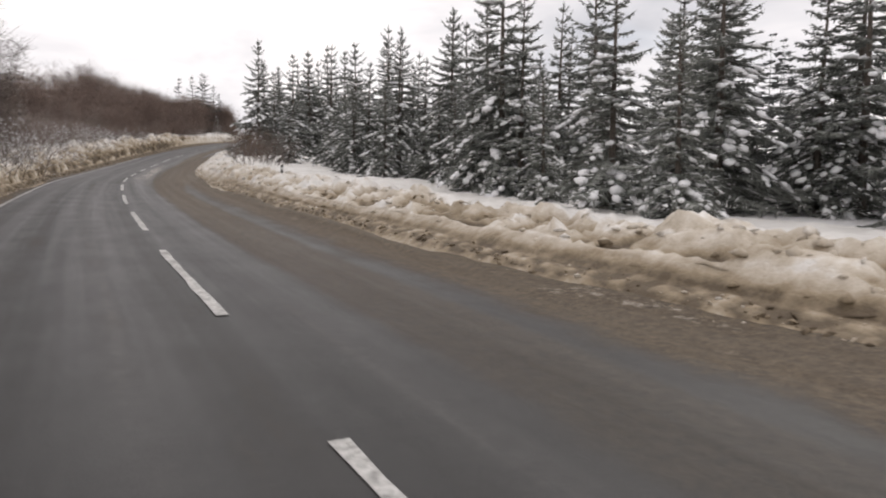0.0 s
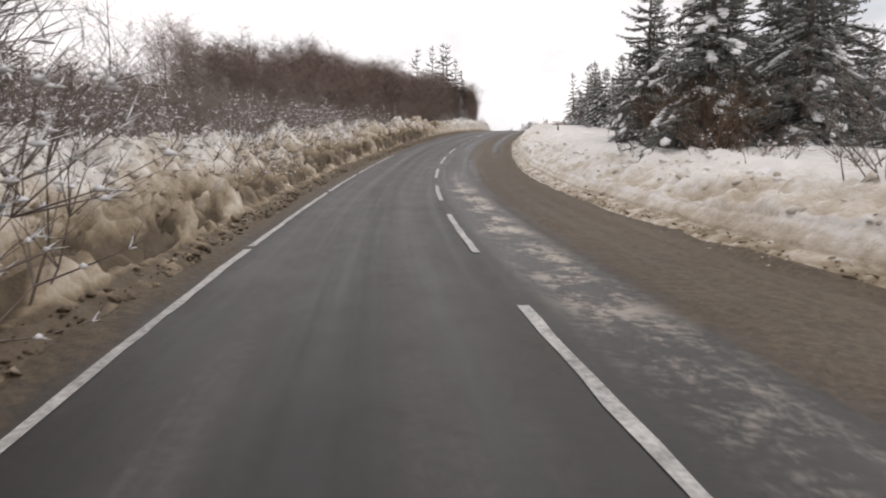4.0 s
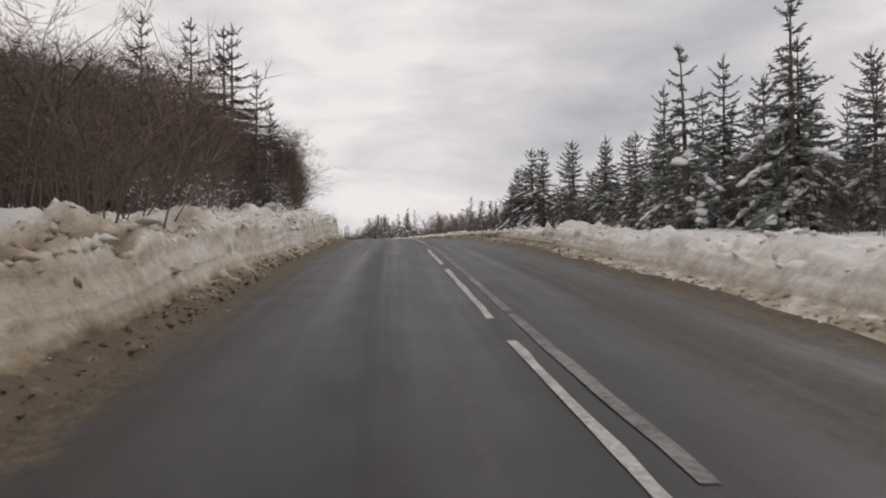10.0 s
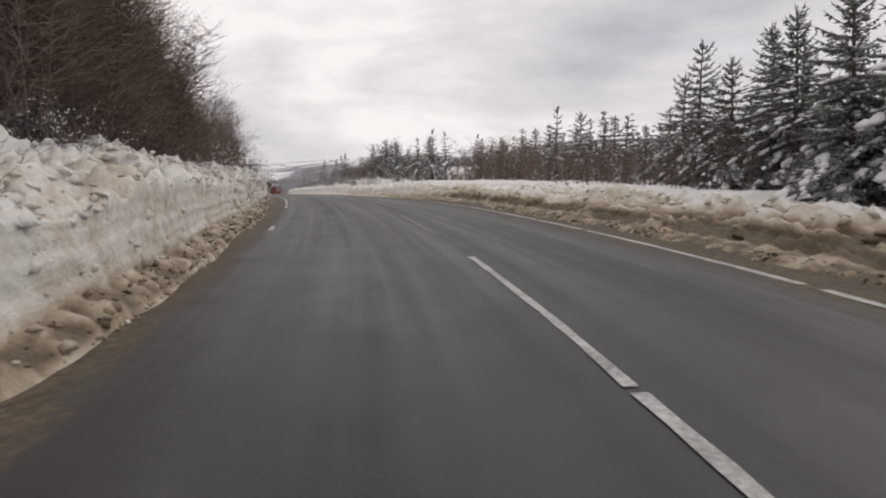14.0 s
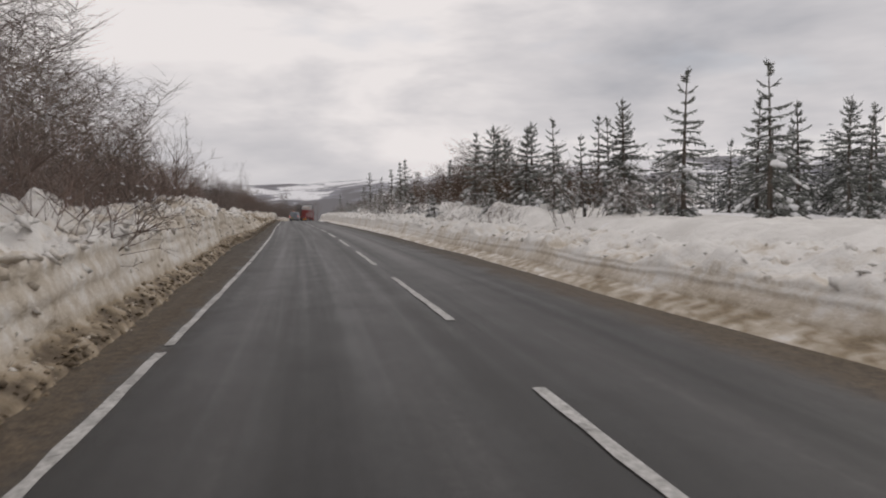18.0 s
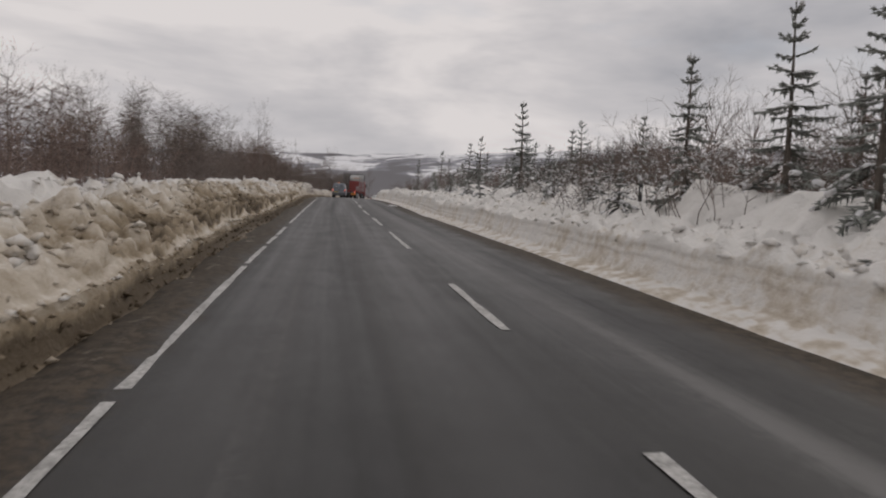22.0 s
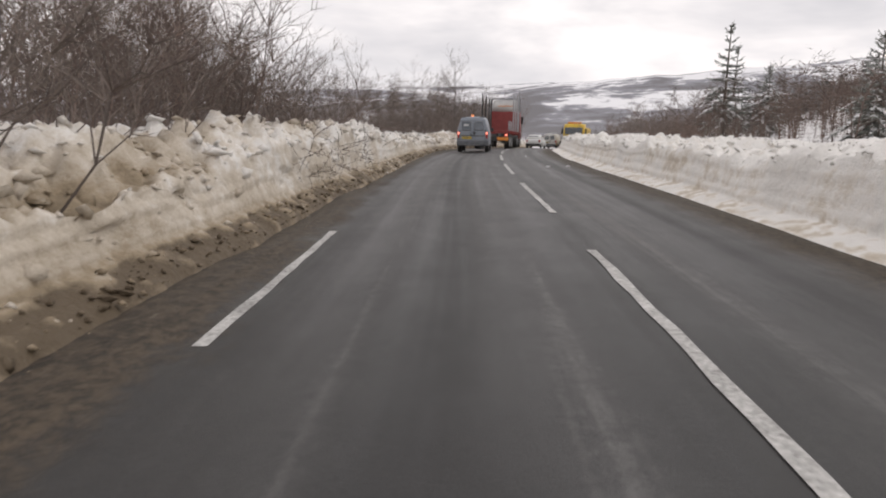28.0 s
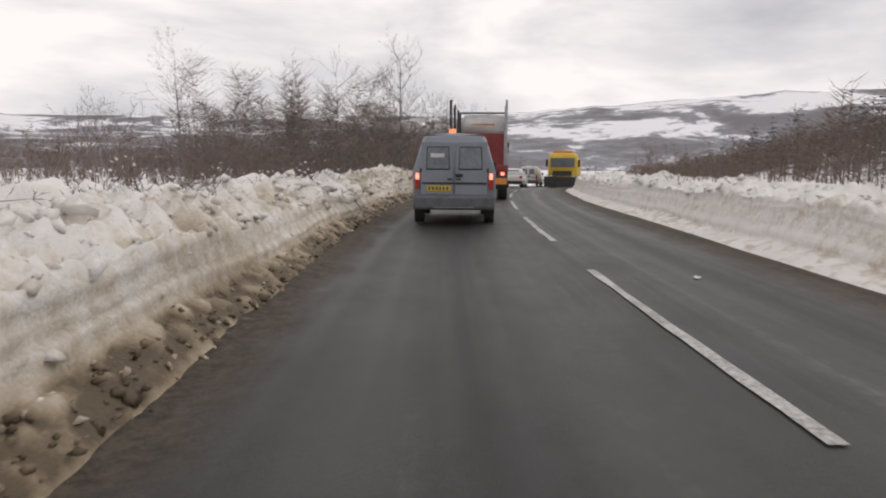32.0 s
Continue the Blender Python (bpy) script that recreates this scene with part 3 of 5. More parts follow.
def bank(name, side, table, ledge, seed, label, brown, reach, step, soiled):
    """A ploughed bank: a grooved ledge, a cut or crumbled face, a crest of lumps and the snow behind it."""
    s = np.arange(-14.0, 345.0, step)
    A = 0.3
    f = np.concatenate([[-0.3, -0.15], np.linspace(0, A, 7), np.linspace(A, 1, 15)[1:], 1 + np.concatenate([np.linspace(0.08, 1.7, 19), np.linspace(1.82, reach, int(reach * 3.0))])])
    SS, FF = np.meshgrid(s, f, indexing="ij")
    fh, ch, lh, base, fw, rough = (along(table, c, SS) for c in (1, 2, 3, 4, 5, 6))
    aw, ah = along(ledge, 1, SS), along(ledge, 2, SS)
    wide = smooth(0.3, 0.55, fw)
    low_, face = np.clip(FF / A, 0, 1), np.clip((FF - A) / (1 - A), 0, 1)
    back = np.maximum(FF - 1, 0)
    WW = np.where(FF < 0, FF, low_ * aw + face * fw + back)
    height = np.maximum(fh * (0.95 + 0.22 * fbm(SS / 1.9, FF * 0 + seed, 4, seed)), ah + 0.1)
    level = np.where(FF < A, ah * low_, ah + (fh - ah) * face)
    # an upright ledge where it is narrow, a rounded apron where it is broad
    foot = ah * np.where(aw < 0.25, smooth(0, 0.7, low_), low_ ** 0.7) * (0.85 + 0.4 * fbm(SS / 1.7, FF * 0, 3, seed + 21))
    prof = foot + (height - ah) * (wide * face ** 0.85 + (1 - wide) * face) + (ch - fh) * smooth(0.0, 0.9, back) - 0.10 * smooth(0.0, -0.3, FF)
    x, y = SS, WW + height * face
    wx, wy = fbm(x * 1.1, y * 1.1, 3, seed + 31), fbm(x * 1.1, y * 1.1, 3, seed + 37)
    big = clods(x + 0.55 * wx, y + 0.45 * wy, 0.95, seed + 1, 0.8)
    mid = clods(x + 0.30 * wx, y + 0.3 * wy, 0.42, seed + 2, 0.85)
    small = clods(x + 0.1 * wx, y + 0.1 * wy, 0.22, seed + 3, 0.8)
    heap = clods(x + 1.2 * fbm(x / 2, y / 2, 3, seed), y + 0.8 * wy, 1.7, seed + 9, 0.6)
    fade = 1 - smooth(reach - 1.8, reach - 0.4, back)
    field = land(SS, side * (base + WW)) + 0.10 + (smooth(0.58, 0.8, rough) * (0.62 * heap + 0.20 * big) + (0.3 + 0.7 * rough) * (0.12 * mid + 0.05 * small)) * fade
    prof = prof + (field - prof) * smooth(1.0, 2.6, back)
    top = smooth(0.9, 1.12, FF) * (1 - smooth(1.6, 3.0, back))
    coarse = 1 - 0.6 * smooth(95, 150, SS)
    body = np.maximum(top, wide * smooth(A, 0.5, FF) * (1 - smooth(1.6, 3.0, back)))
    prof = prof + body * rough * (0.15 * coarse * (big - 0.42) + 0.44 * coarse * fbm(x / 0.9 + wx, y / 0.7 + wy, 4, seed + 50) + 0.30 * (mid - 0.33) + (0.30 - 0.12 * coarse) * small) + top * (0.22 * fbm(x / 4.5, y / 3.0, 2, seed + 60) + 0.16 * (big - 0.3) + 0.14 * fbm(x / 0.7, y / 0.7, 3, seed + 61))
    broad = smooth(0.2, 0.3, aw)
    crumbs = smooth(0.0, 0.08, FF) * (1 - smooth(A, A + 0.1, FF)) * broad * (1.0 if side < 0 else 1 - smooth(150, 170, SS))
    prof = prof + crumbs * (0.03 * mid + 0.05 * small) * (0.6 + 0.5 * rough)
    on_ledge = smooth(-0.05, 0.04, FF) * (1 - smooth(A, A + 0.08, FF))
    on_face = smooth(A, A + 0.08, FF) * (1 - smooth(0.9, 1.05, FF))
    grooves = 0.035 * vnoise(x / 60.0, level * 11.0, seed + 4) + 0.045 * vnoise(x / 14.0, level * 25.0, seed + 5) + 0.010 * fbm(x / 0.6, level * 3.0, 3, seed + 6)
    chips = (1.0 if side < 0 else 1 - 0.8 * smooth(150, 170, SS)) * smooth(0.42, 0.8, mid) * smooth(0.0, 0.25, fbm(x / 2.2, prof * 1.5, 2, seed + 15)) * 0.10
    u = base + WW + (on_ledge * (1 - 0.85 * broad) + on_face * (1 - wide)) * grooves + on_face * (1 - wide) * chips - on_face * wide * rough * (0.13 * coarse * (big - 0.4) + 0.16 * coarse * fbm(x / 0.8 + wy, y / 0.6 + wx, 3, seed + 55) + 0.13 * (mid - 0.35))
    u = u - on_ledge * broad * (0.05 if side < 0 else 0.01) * small + (on_face + on_ledge) * 0.09 * fbm(x / 3.5, prof / 2.0, 2, seed + 100) + 0.20 * fbm(x / 9, y * 0, 2, seed + 7)
    prof = prof + smooth(0.9, 1.1, FF) * 0.05 * fbm(x / 0.3, y / 0.3, 2, seed + 80)
    z = np.maximum(prof, -0.16) - 0.06 - 0.6 * smooth(reach - 0.4, reach, back)
    # road dirt sticks to the foot, in the hollows between lumps and in patches of the thrown-up crest; the hollows also
    # hold painted shade
    lots = np.interp(SS, [r[0] for r in brown], [r[1] for r in brown])
    hollow = np.clip(0.55 - big * 0.6 - mid * 0.35, -0.2, 0.6)
    patch = 0.5 + 1.3 * fbm(x / 3.2, y / 1.3, 3, seed + 70)
    thrown = body * (1 - smooth(0.9, 2.4, back))
    dirt = (0.5 * soiled + 0.5 * lots) * (1 - smooth(0.0, 0.34, np.maximum(z, 0))) + on_ledge * (soiled + 0.4 * np.minimum(lots, 0.6) + 0.55 * (0.3 - small) * broad) + on_face * (1 - wide) * (0.12 + (0.26 if side < 0 else 0.18) * lots + 1.5 * grooves)
    climb = np.clip(z / np.maximum(ch, 0.3), 0, 1.2)
    dirt = dirt + thrown * lots * (0.70 * (1 - smooth(0.15, 0.90, climb)) + 0.08 + 0.55 * hollow + 0.28 * patch) - 0.2 * smooth(1.3, 3.0, back) + 0.06
    p = on_road(SS, side * u, z)
    ob = new(name, grid_mesh(name, p, M_BANK, {"dirt": dirt}))
    BANKS[name] = (p, dirt, FF, rough)
    return tagged(ob, label, "snow bank", kind="structure")


BANKS = {}
bank("snow_bank_left", -1, LEFT, LEDGE_L, 3, "high ploughed snow bank stained brown by road dirt",
     [(-20, .5), (30, .6), (45, .8), (62, .9), (78, 1.15), (98, 1.2), (110, .4), (160, .4), (185, .55), (202, .85), (218, 1.0), (232, 1.05), (250, 1.0), (266, .85), (275, .5), (300, .6)], 4.4, 0.115, 0.25)
bank("snow_bank_right", 1, RIGHTS, LEDGE_R, 8, "ploughed snow bank with a clean top beside the road",
     [(-20, 1.15), (20, 1.0), (40, .6), (50, .45), (60, .35), (105, .35), (118, .9), (145, .9), (160, .6), (180, .35), (200, .15), (300, .05)], 7.5, 0.16, 0.04)


# ---- trees ----
class Shape:
    """Collects triangles and quads for one mesh."""

    def __init__(self):
        self.v, self.f, self.fine = [], [], None

    def add(self, verts, faces):
        n = len(self.v)
        self.v.extend(verts)
        self.f.extend(tuple(i + n for i in f) for f in faces)

    def tube(self, p, q, r0, r1, sides=3):
        d = (q - p)
        if d.length < 1e-5:
            return
        d.normalize()
        a = d.orthogonal().normalized()
        b = d.cross(a)
        ring = [(math.cos(2 * math.pi * k / sides), math.sin(2 * math.pi * k / sides)) for k in range(sides)]
        vs = [p + a * (c * r0) + b * (s_ * r0) for c, s_ in ring] + [q + a * (c * r1) + b * (s_ * r1) for c, s_ in ring]
        self.add(vs, [(k, (k + 1) % sides, sides + (k + 1) % sides, sides + k) for k in range(sides)])

    def spike(self, p, q, r):
        d = (q - p).normalized()
        a = d.orthogonal().normalized() * r
        b = d.cross(a)
        self.add([p + a, p - a * 0.5 + b * 0.87, p - a * 0.5 - b * 0.87, q], [(0, 1, 3), (1, 2, 3), (2, 0, 3)])

    def blade(self, p, q, width, normal):
        """A pointed spray of needles."""
        side = (q - p).cross(normal)
        if side.length < 1e-6:
            return
        side = side.normalized() * (width * 0.95)
        m = p.lerp(q, 0.35)
        self.add([m + side, q, m - side], [(0, 1, 2)])

    def sliver(self, p, q, w, rng):
        """The finest twig: one narrow triangle."""
        a = (q - p).cross(Vector((rng.uniform(-1, 1), rng.uniform(-1, 1), rng.uniform(-1, 1))))
        a = a.normalized() * w if a.length > 1e-6 else Vector((w, 0, 0))
        self.add([p + a, p - a, q], [(0, 1, 2)])

    def lump(self, c, rx, ry, rz, rng, turn=None, rings=1, seg=5):
        """An uneven cushion of snow."""
        vs = [c + Vector((0, 0, rz))]
        for i in range(1, rings + 1):
            a = math.pi * i / (rings + 1.0)
            for k in range(seg):
                b = 2 * math.pi * (k + 0.5 * (i % 2)) / seg
                g = rng.uniform(0.6, 1.35)
                q = Vector((math.cos(b) * math.sin(a) * rx * g, math.sin(b) * math.sin(a) * ry * g, math.cos(a) * rz * (1 if a < 1.6 else 0.55) * rng.uniform(0.8, 1.2)))
                if turn is not None:
                    q = turn @ q
                vs.append(c + q)
        vs.append(c + Vector((0, 0, -rz * 0.5)))
        fs = [(0, 1 + k, 1 + (k + 1) % seg) for k in range(seg)]
        for i in range(rings - 1):
            for k in range(seg):
                a, b = 1 + i * seg + k, 1 + i * seg + (k + 1) % seg
                fs.append((a, a + seg, b + seg, b))
        e, o = len(vs) - 1, 1 + (rings - 1) * seg
        fs += [(e, o + (k + 1) % seg, o + k) for k in range(seg)]
        self.add(vs, fs)

    def mesh(self, name, material, shade=False):
        return mesh_of(name, self.v, self.f, material, shade)


def smooth_step(x, a, b):
    t = min(max((x - a) / (b - a), 0), 1)
    return t * t * (3 - 2 * t)


def spruce(seed, h, spread_, snow, dense, label, needles=None):
    """A spruce: tapered trunk, whorls of limbs with needle twigs to both sides, snow lying on limbs and twigs."""
    rng = random.Random(seed)
    root = tagged(new("spruce_tree"), label, "tree", "roadside spruces")
    trunk, crown, white = Shape(), Shape(), Shape()
    bend = Vector((rng.uniform(-0.15, 0.15), rng.uniform(-0.15, 0.15), 0))
    at = lambda z: Vector((bend.x * (z / h) ** 2, bend.y * (z / h) ** 2, z))
    r0 = 0.012 * h + 0.03
    for k in range(8):
        z0, z1 = h * k / 8 - 0.5 * (k == 0), h * (k + 1) / 8
        trunk.tube(at(z0), at(z1), r0 * (1 - k / 8) + 0.010, r0 * (1 - (k + 1) / 8) + 0.010, 6)
    lop = [rng.uniform(0.7, 1.25) for _ in range(9)]
    z = h * 0.025
    gap = (0.30 if dense > 0.8 else 0.36) * max(0.85, h / 7)
    while z < h * 0.965:
        f = z / h
        length = spread_ * (1 - f) ** 0.92 * (0.85 if f < 0.1 else 1.0) + 0.10
        count = rng.randint(5, 7) if f < 0.7 else rng.randint(4, 5)
        for k in range(count):
            if rng.random() > dense + 0.08:
                continue
            a = 2 * math.pi * (k + rng.uniform(-0.35, 0.35)) / count + z * 2.1
            L = length * rng.uniform(0.5, 1.15) * lop[int(a * 1.43) % 9]
            lift = 0.85 * smooth_step(f, 0.5, 1.0) - 0.02 - 0.20 * (1 - f) + rng.uniform(-0.10, 0.10)
            out = Vector((math.cos(a), math.sin(a), 0))
            side = Vector((-out.y, out.x, 0))
            start = at(min(z + rng.uniform(-0.5, 0.5) * gap * (1.1 - f), h * 0.98))
            loaded = rng.random() < snow * (1.2 - 0.9 * f)
            sag = (0.24 + (0.62 if loaded else 0.0)) * (1 - f)
            limb = [start + out * (L * t) + Vector((0, 0, L * (lift * t - sag * t * t + 0.22 * t ** 3))) for t in (0, 0.25, 0.5, 0.75, 1.0)]
            trunk.tube(limb[0], limb[2], 0.018, 0.010)

            def on_limb(t):
                i = min(int(t * 4), 3)
                return limb[i].lerp(limb[i + 1], t * 4 - i)

            for i in (1, 2, 3):
                crown.spike(limb[i], limb[i + 1] + (limb[i + 1] - limb[i]) * 0.3, 0.030)
            twigs = max(4, int(L / 0.135))
            for j in range(twigs):
                t = 0.12 + 0.86 * (j + rng.uniform(0, 0.8)) / twigs
                q = on_limb(t)
                for sgn in (-1, 1):
                    w = (0.09 + 0.40 * L * (1.02 - t) * (0.35 + 0.65 * smooth_step(t, 0.0, 0.35))) * rng.uniform(0.65, 1.15)
                    w = min(w, 0.75)
                    e = q + (side * sgn * rng.uniform(0.65, 1.0) + out * rng.uniform(0.4, 0.9)).normalized() * w + Vector((0, 0, w * rng.uniform(-0.55, 0.12) * (1.15 - f)))
                    crown.spike(q, e, 0.030 + 0.028 * w)
                    if w > 0.24:
                        m = q.lerp(e, rng.uniform(0.35, 0.6))
                        crown.spike(m, m + (out * rng.uniform(0.5, 1.0) - side * sgn * 0.2).normalized() * (w * 0.5) - Vector((0, 0, w * rng.uniform(0.0, 0.25))), 0.032)
                    if rng.random() < 0.30:
                        crown.spike(q.lerp(e, 0.4), q.lerp(e, 0.6) - Vector((0, 0, rng.uniform(0.12, 0.30) * (1.1 - f))), 0.034)
                    if snow and rng.random() < 0.10 + 0.30 * snow:
                        up = Vector((0, 0, 0.030))
                        white.spike(q.lerp(e, 0.15) + up, q.lerp(e, rng.uniform(0.6, 0.95)) + up, 0.022 + 0.020 * rng.random())
            if loaded and L > 0.2:
                turn = Matrix.Rotation(a, 3, "Z")
                t = rng.uniform(0.25, 0.55)
                while t < 1.02:
                    i = min(int(t * 4), 3)
                    d = limb[i + 1] - limb[i]
                    tilt = Matrix.Rotation(math.atan2(-d.z, math.hypot(d.x, d.y)), 3, "Y")
                    g = rng.choice((0.45, 0.55, 0.7, 0.85, 1.0)) * min(1.0, 0.35 + 0.5 * L)
                    white.lump(on_limb(min(t, 1.0)) + side * rng.uniform(-0.16, 0.16) * L + Vector((0, 0, 0.04)), 0.20 * g, 0.19 * g, 0.10 * g, rng, turn @ tilt, 2, 6)
                    t += rng.uniform(0.12, 0.34) / max(L, 0.5)
        z += gap * rng.uniform(0.75, 1.2) * (1.0 if f < 0.6 else 1.12)
    top = at(h)
    for k in range(5):
        a = k * 1.3
        crown.spike(top - Vector((0, 0, 0.35 + 0.05 * k)), top + Vector((math.cos(a) * 0.10, math.sin(a) * 0.10, 0.14 - 0.10 * k)), 0.028)
    part("trunk", trunk.mesh("trunk", M_BARK), M_BARK, root)
    part("crown", crown.mesh("crown", needles or M_NEEDLE), M_NEEDLE, root)
    if white.v:
        part("snow_load", white.mesh("snow_load", M_TREE_SNOW, True), M_TREE_SNOW, root, "clumps of white snow on the branches")["kind"] = "stuff"
    return root


def grow(shape, rng, p, d, L, r, level, tips, wander=0.25, rise=0.15, forks=(3, 5)):
    """One bare limb and all that grows from it."""
    if level == 0:
        d = (d + Vector((0, 0, rise))).normalized()
        L *= 0.62
        e = p + d * L
        (shape.fine or shape).sliver(p, e, max(r, 0.0042), rng)
        k = p.lerp(e, 0.45)
        (shape.fine or shape).sliver(k, k + (d + Vector((rng.uniform(-1, 1), rng.uniform(-1, 1), rng.uniform(-0.3, 0.6)))) * (L * 0.4), 0.0036, rng)
        tips.append((p, e))
        return
    n = 3 if level > 1 else 2
    sides = 5 if r > 0.04 else 3
    q = p.copy()
    for k in range(n):
        d = (d + Vector((rng.uniform(-1, 1), rng.uniform(-1, 1), rng.uniform(-0.6, 0.8))) * wander + Vector((0, 0, rise))).normalized()
        e = q + d * (L / n)
        shape.tube(q, e, r * (1 - 0.75 * k / n), r * (1 - 0.75 * (k + 1) / n), sides)
        if k > 0 or level < 2:
            for _ in range(rng.randint(*forks) if k == n - 1 else rng.randint(1, 3)):
                ax = d.orthogonal().normalized()
                ax.rotate(Matrix.Rotation(rng.uniform(0, 6.3), 3, d))
                nd = (d * rng.uniform(0.5, 1.0) + ax * rng.uniform(0.45, 0.9)).normalized()
                grow(shape, rng, e, nd, L * rng.uniform(0.42, 0.66), max(r * 0.45, 0.0045), level - 1, tips, wander, rise, forks)
        q = e


def bare_tree(seed, h, label, material, snow=0.0, name="birch_tree", level=3):
    """A leafless tree with a tapered trunk, forked limbs and fine twigs."""
    rng = random.Random(seed)
    root = tagged(new(name), label, "tree", "bare roadside trees")
    wood, twigs, white, tips = Shape(), Shape(), Shape(), []
    p, d = Vector((0, 0, -0.4)), Vector((rng.uniform(-0.12, 0.12), rng.uniform(-0.12, 0.12), 1)).normalized()
    n, r = 9, 0.006 * h + 0.016
    for k in range(n):
        d = (d + Vector((rng.uniform(-1, 1), rng.uniform(-1, 1), 0)) * 0.10 + Vector((0, 0, 0.12))).normalized()
        e = p + d * (h * 0.95 / n)
        wood.tube(p, e, r * (1 - 0.9 * k / n), r * (1 - 0.9 * (k + 1) / n), 7)
        if k >= 2:
            for _ in range(rng.randint(3, 5)):
                a = rng.uniform(0, 6.3)
                nd = Vector((math.cos(a), math.sin(a), rng.uniform(0.35, 1.0))).normalized()
                grow(twigs, rng, e, nd, h * 0.30 * (1 - 0.5 * k / n) * rng.uniform(0.7, 1.2), r * 0.38 * (1 - 0.6 * k / n), level - 1, tips, 0.30, 0.10, (2, 4))
        p = e
    part("trunk", wood.mesh("trunk", material), material, root)
    part("crown", twigs.mesh("crown", M_TWIG), M_TWIG, root)
    if snow:
        for q in tips:
            if rng.random() < snow:
                white.spike(q[0], q[0].lerp(q[1], rng.uniform(0.5, 1.0)) + Vector((0, 0, 0.01)), rng.uniform(0.006, 0.015))
        part("snow_load", white.mesh("snow_load", M_TREE_SNOW, True), M_TREE_SNOW, root, "small clumps of snow on the twigs")["kind"] = "stuff"
    return root


def bush(seed, h, width, stems, label, material, snow=0.0, level=2, lean=0.0):
    """A leafless thicket of stems that fan out from the ground."""
    rng = random.Random(seed)
    root = tagged(new("bare_bush"), label, "bush", "bare roadside bushes")
    twigs, white, tips = Shape(), Shape(), []
    twigs.fine = Shape()
    for k in range(stems):
        a = rng.uniform(0, 6.3)
        b = rng.uniform(0, 1) ** 0.7 * width * 0.35
        p = Vector((math.cos(a) * b, math.sin(a) * b, -0.3))
        d = Vector((math.cos(a) * rng.uniform(0.1, 0.9) + lean, math.sin(a) * rng.uniform(0.1, 0.9), 1)).normalized()
        grow(twigs, rng, p, d, h * rng.uniform(0.45, 0.75), 0.010 + 0.0035 * h, level, tips, 0.34, 0.10, (3, 5))
    part("branchwork", twigs.mesh("branchwork", material), material, root)["kind"] = "stuff"
    part("twig_haze", twigs.fine.mesh("twig_haze", material), material, root, "fine leafless twigs")["kind"] = "stuff"
    if snow:
        for q in tips:
            if rng.random() < snow:
                white.spike(q[0], q[0].lerp(q[1], rng.uniform(0.25, 0.6)) + Vector((0, 0, 0.01)), rng.uniform(0.005, 0.012))
                if rng.random() < 0.4:
                    white.lump(q[0], rng.uniform(0.025, 0.07), rng.uniform(0.02, 0.05), rng.uniform(0.02, 0.035), rng)
        part("snow_load", white.mesh("snow_load", M_TREE_SNOW, True), M_TREE_SNOW, root, "clumps of snow on the twigs")["kind"] = "stuff"
    return root


class Stock:
    """Tree shapes that are set out again and again; each first goes to a place itself."""

    def __init__(self, makers):
        self.makers, self.made, self.used = makers, {}, {}

    def put(self, kind, s, u, size=1.0, sink=0.0, turn=None, tilt=0.0):
        if kind not in self.made:
            self.made[kind], self.used[kind] = self.makers[kind](), False
        ob = self.made[kind]
        x, y, z = on_road(s, u, land(s, u) - sink)
        turn = place_rng.uniform(0, 360) if turn is None else turn
        m = pose(x, y, z, tilt, 0, turn) @ Matrix.Diagonal((size, size, size, 1))
        if not self.used[kind]:
            self.used[kind] = True
            ob.matrix_basis = m
            return ob
        made = copy_thing(ob, m)
        made.matrix_basis = m
        return made


place_rng = random.Random(21)
DARK = "tall dark green spruce with clumps of snow on drooping branches"
YOUNG = "young spruce with an open pointed top and snow-laden lower branches"
stock = Stock({
    "tall_a": lambda: spruce(1, 9.0, 2.9, 0.42, 0.92, DARK),
    "tall_b": lambda: spruce(2, 7.8, 2.7, 0.5, 0.9, DARK),
    "tall_c": lambda: spruce(3, 8.6, 2.8, 0.38, 0.92, DARK),
    "mid_a": lambda: spruce(4, 6.4, 2.3, 0.5, 0.9, YOUNG),
    "mid_b": lambda: spruce(5, 5.4, 2.1, 0.6, 0.88, YOUNG),
    "mid_c": lambda: spruce(10, 7.0, 2.3, 0.45, 0.85, YOUNG),
    "open_a": lambda: spruce(6, 5.4, 1.6, 0.4, 0.72, YOUNG),
    "open_b": lambda: spruce(7, 4.6, 1.55, 0.45, 0.72, YOUNG),
    "small": lambda: spruce(8, 2.0, 1.0, 0.95, 0.95, "small spruce half buried under thick white snow"),
    "pine": lambda: spruce(9, 9.5, 3.3, 0.0, 0.62, "dark pine without snow above the bare thicket", M_PINE),
    "birch_a": lambda: bare_tree(11, 8.0, "leafless birch with dark fine twigs", M_BIRCH),
    "birch_b": lambda: bare_tree(12, 6.6, "leafless birch with dark fine twigs", M_BIRCH),
    "birch_s": lambda: bare_tree(13, 6.0, "leafless tree dusted with snow", M_BIRCH, 0.3),
    "bush_a": lambda: bush(21, 3.4, 3.0, 26, "leafless reddish-brown thicket of thin stems", M_TWIG_RED),
    "bush_b": lambda: bush(22, 2.6, 2.6, 20, "leafless brown bush of thin stems", M_TWIG),
    "bush_s": lambda: bush(23, 2.4, 2.6, 16, "leafless bush covered with clumps of snow", M_TWIG, 0.55),
    "dead_bush": lambda: bush(25, 2.2, 2.2, 24, "brown bush with dead leaves under the spruces", M_DEAD, 0.05),
    "bush_low": lambda: bush(24, 1.3, 1.6, 9, "low leafless bush sticking out of the snow", M_TWIG_RED, 0.06),
})


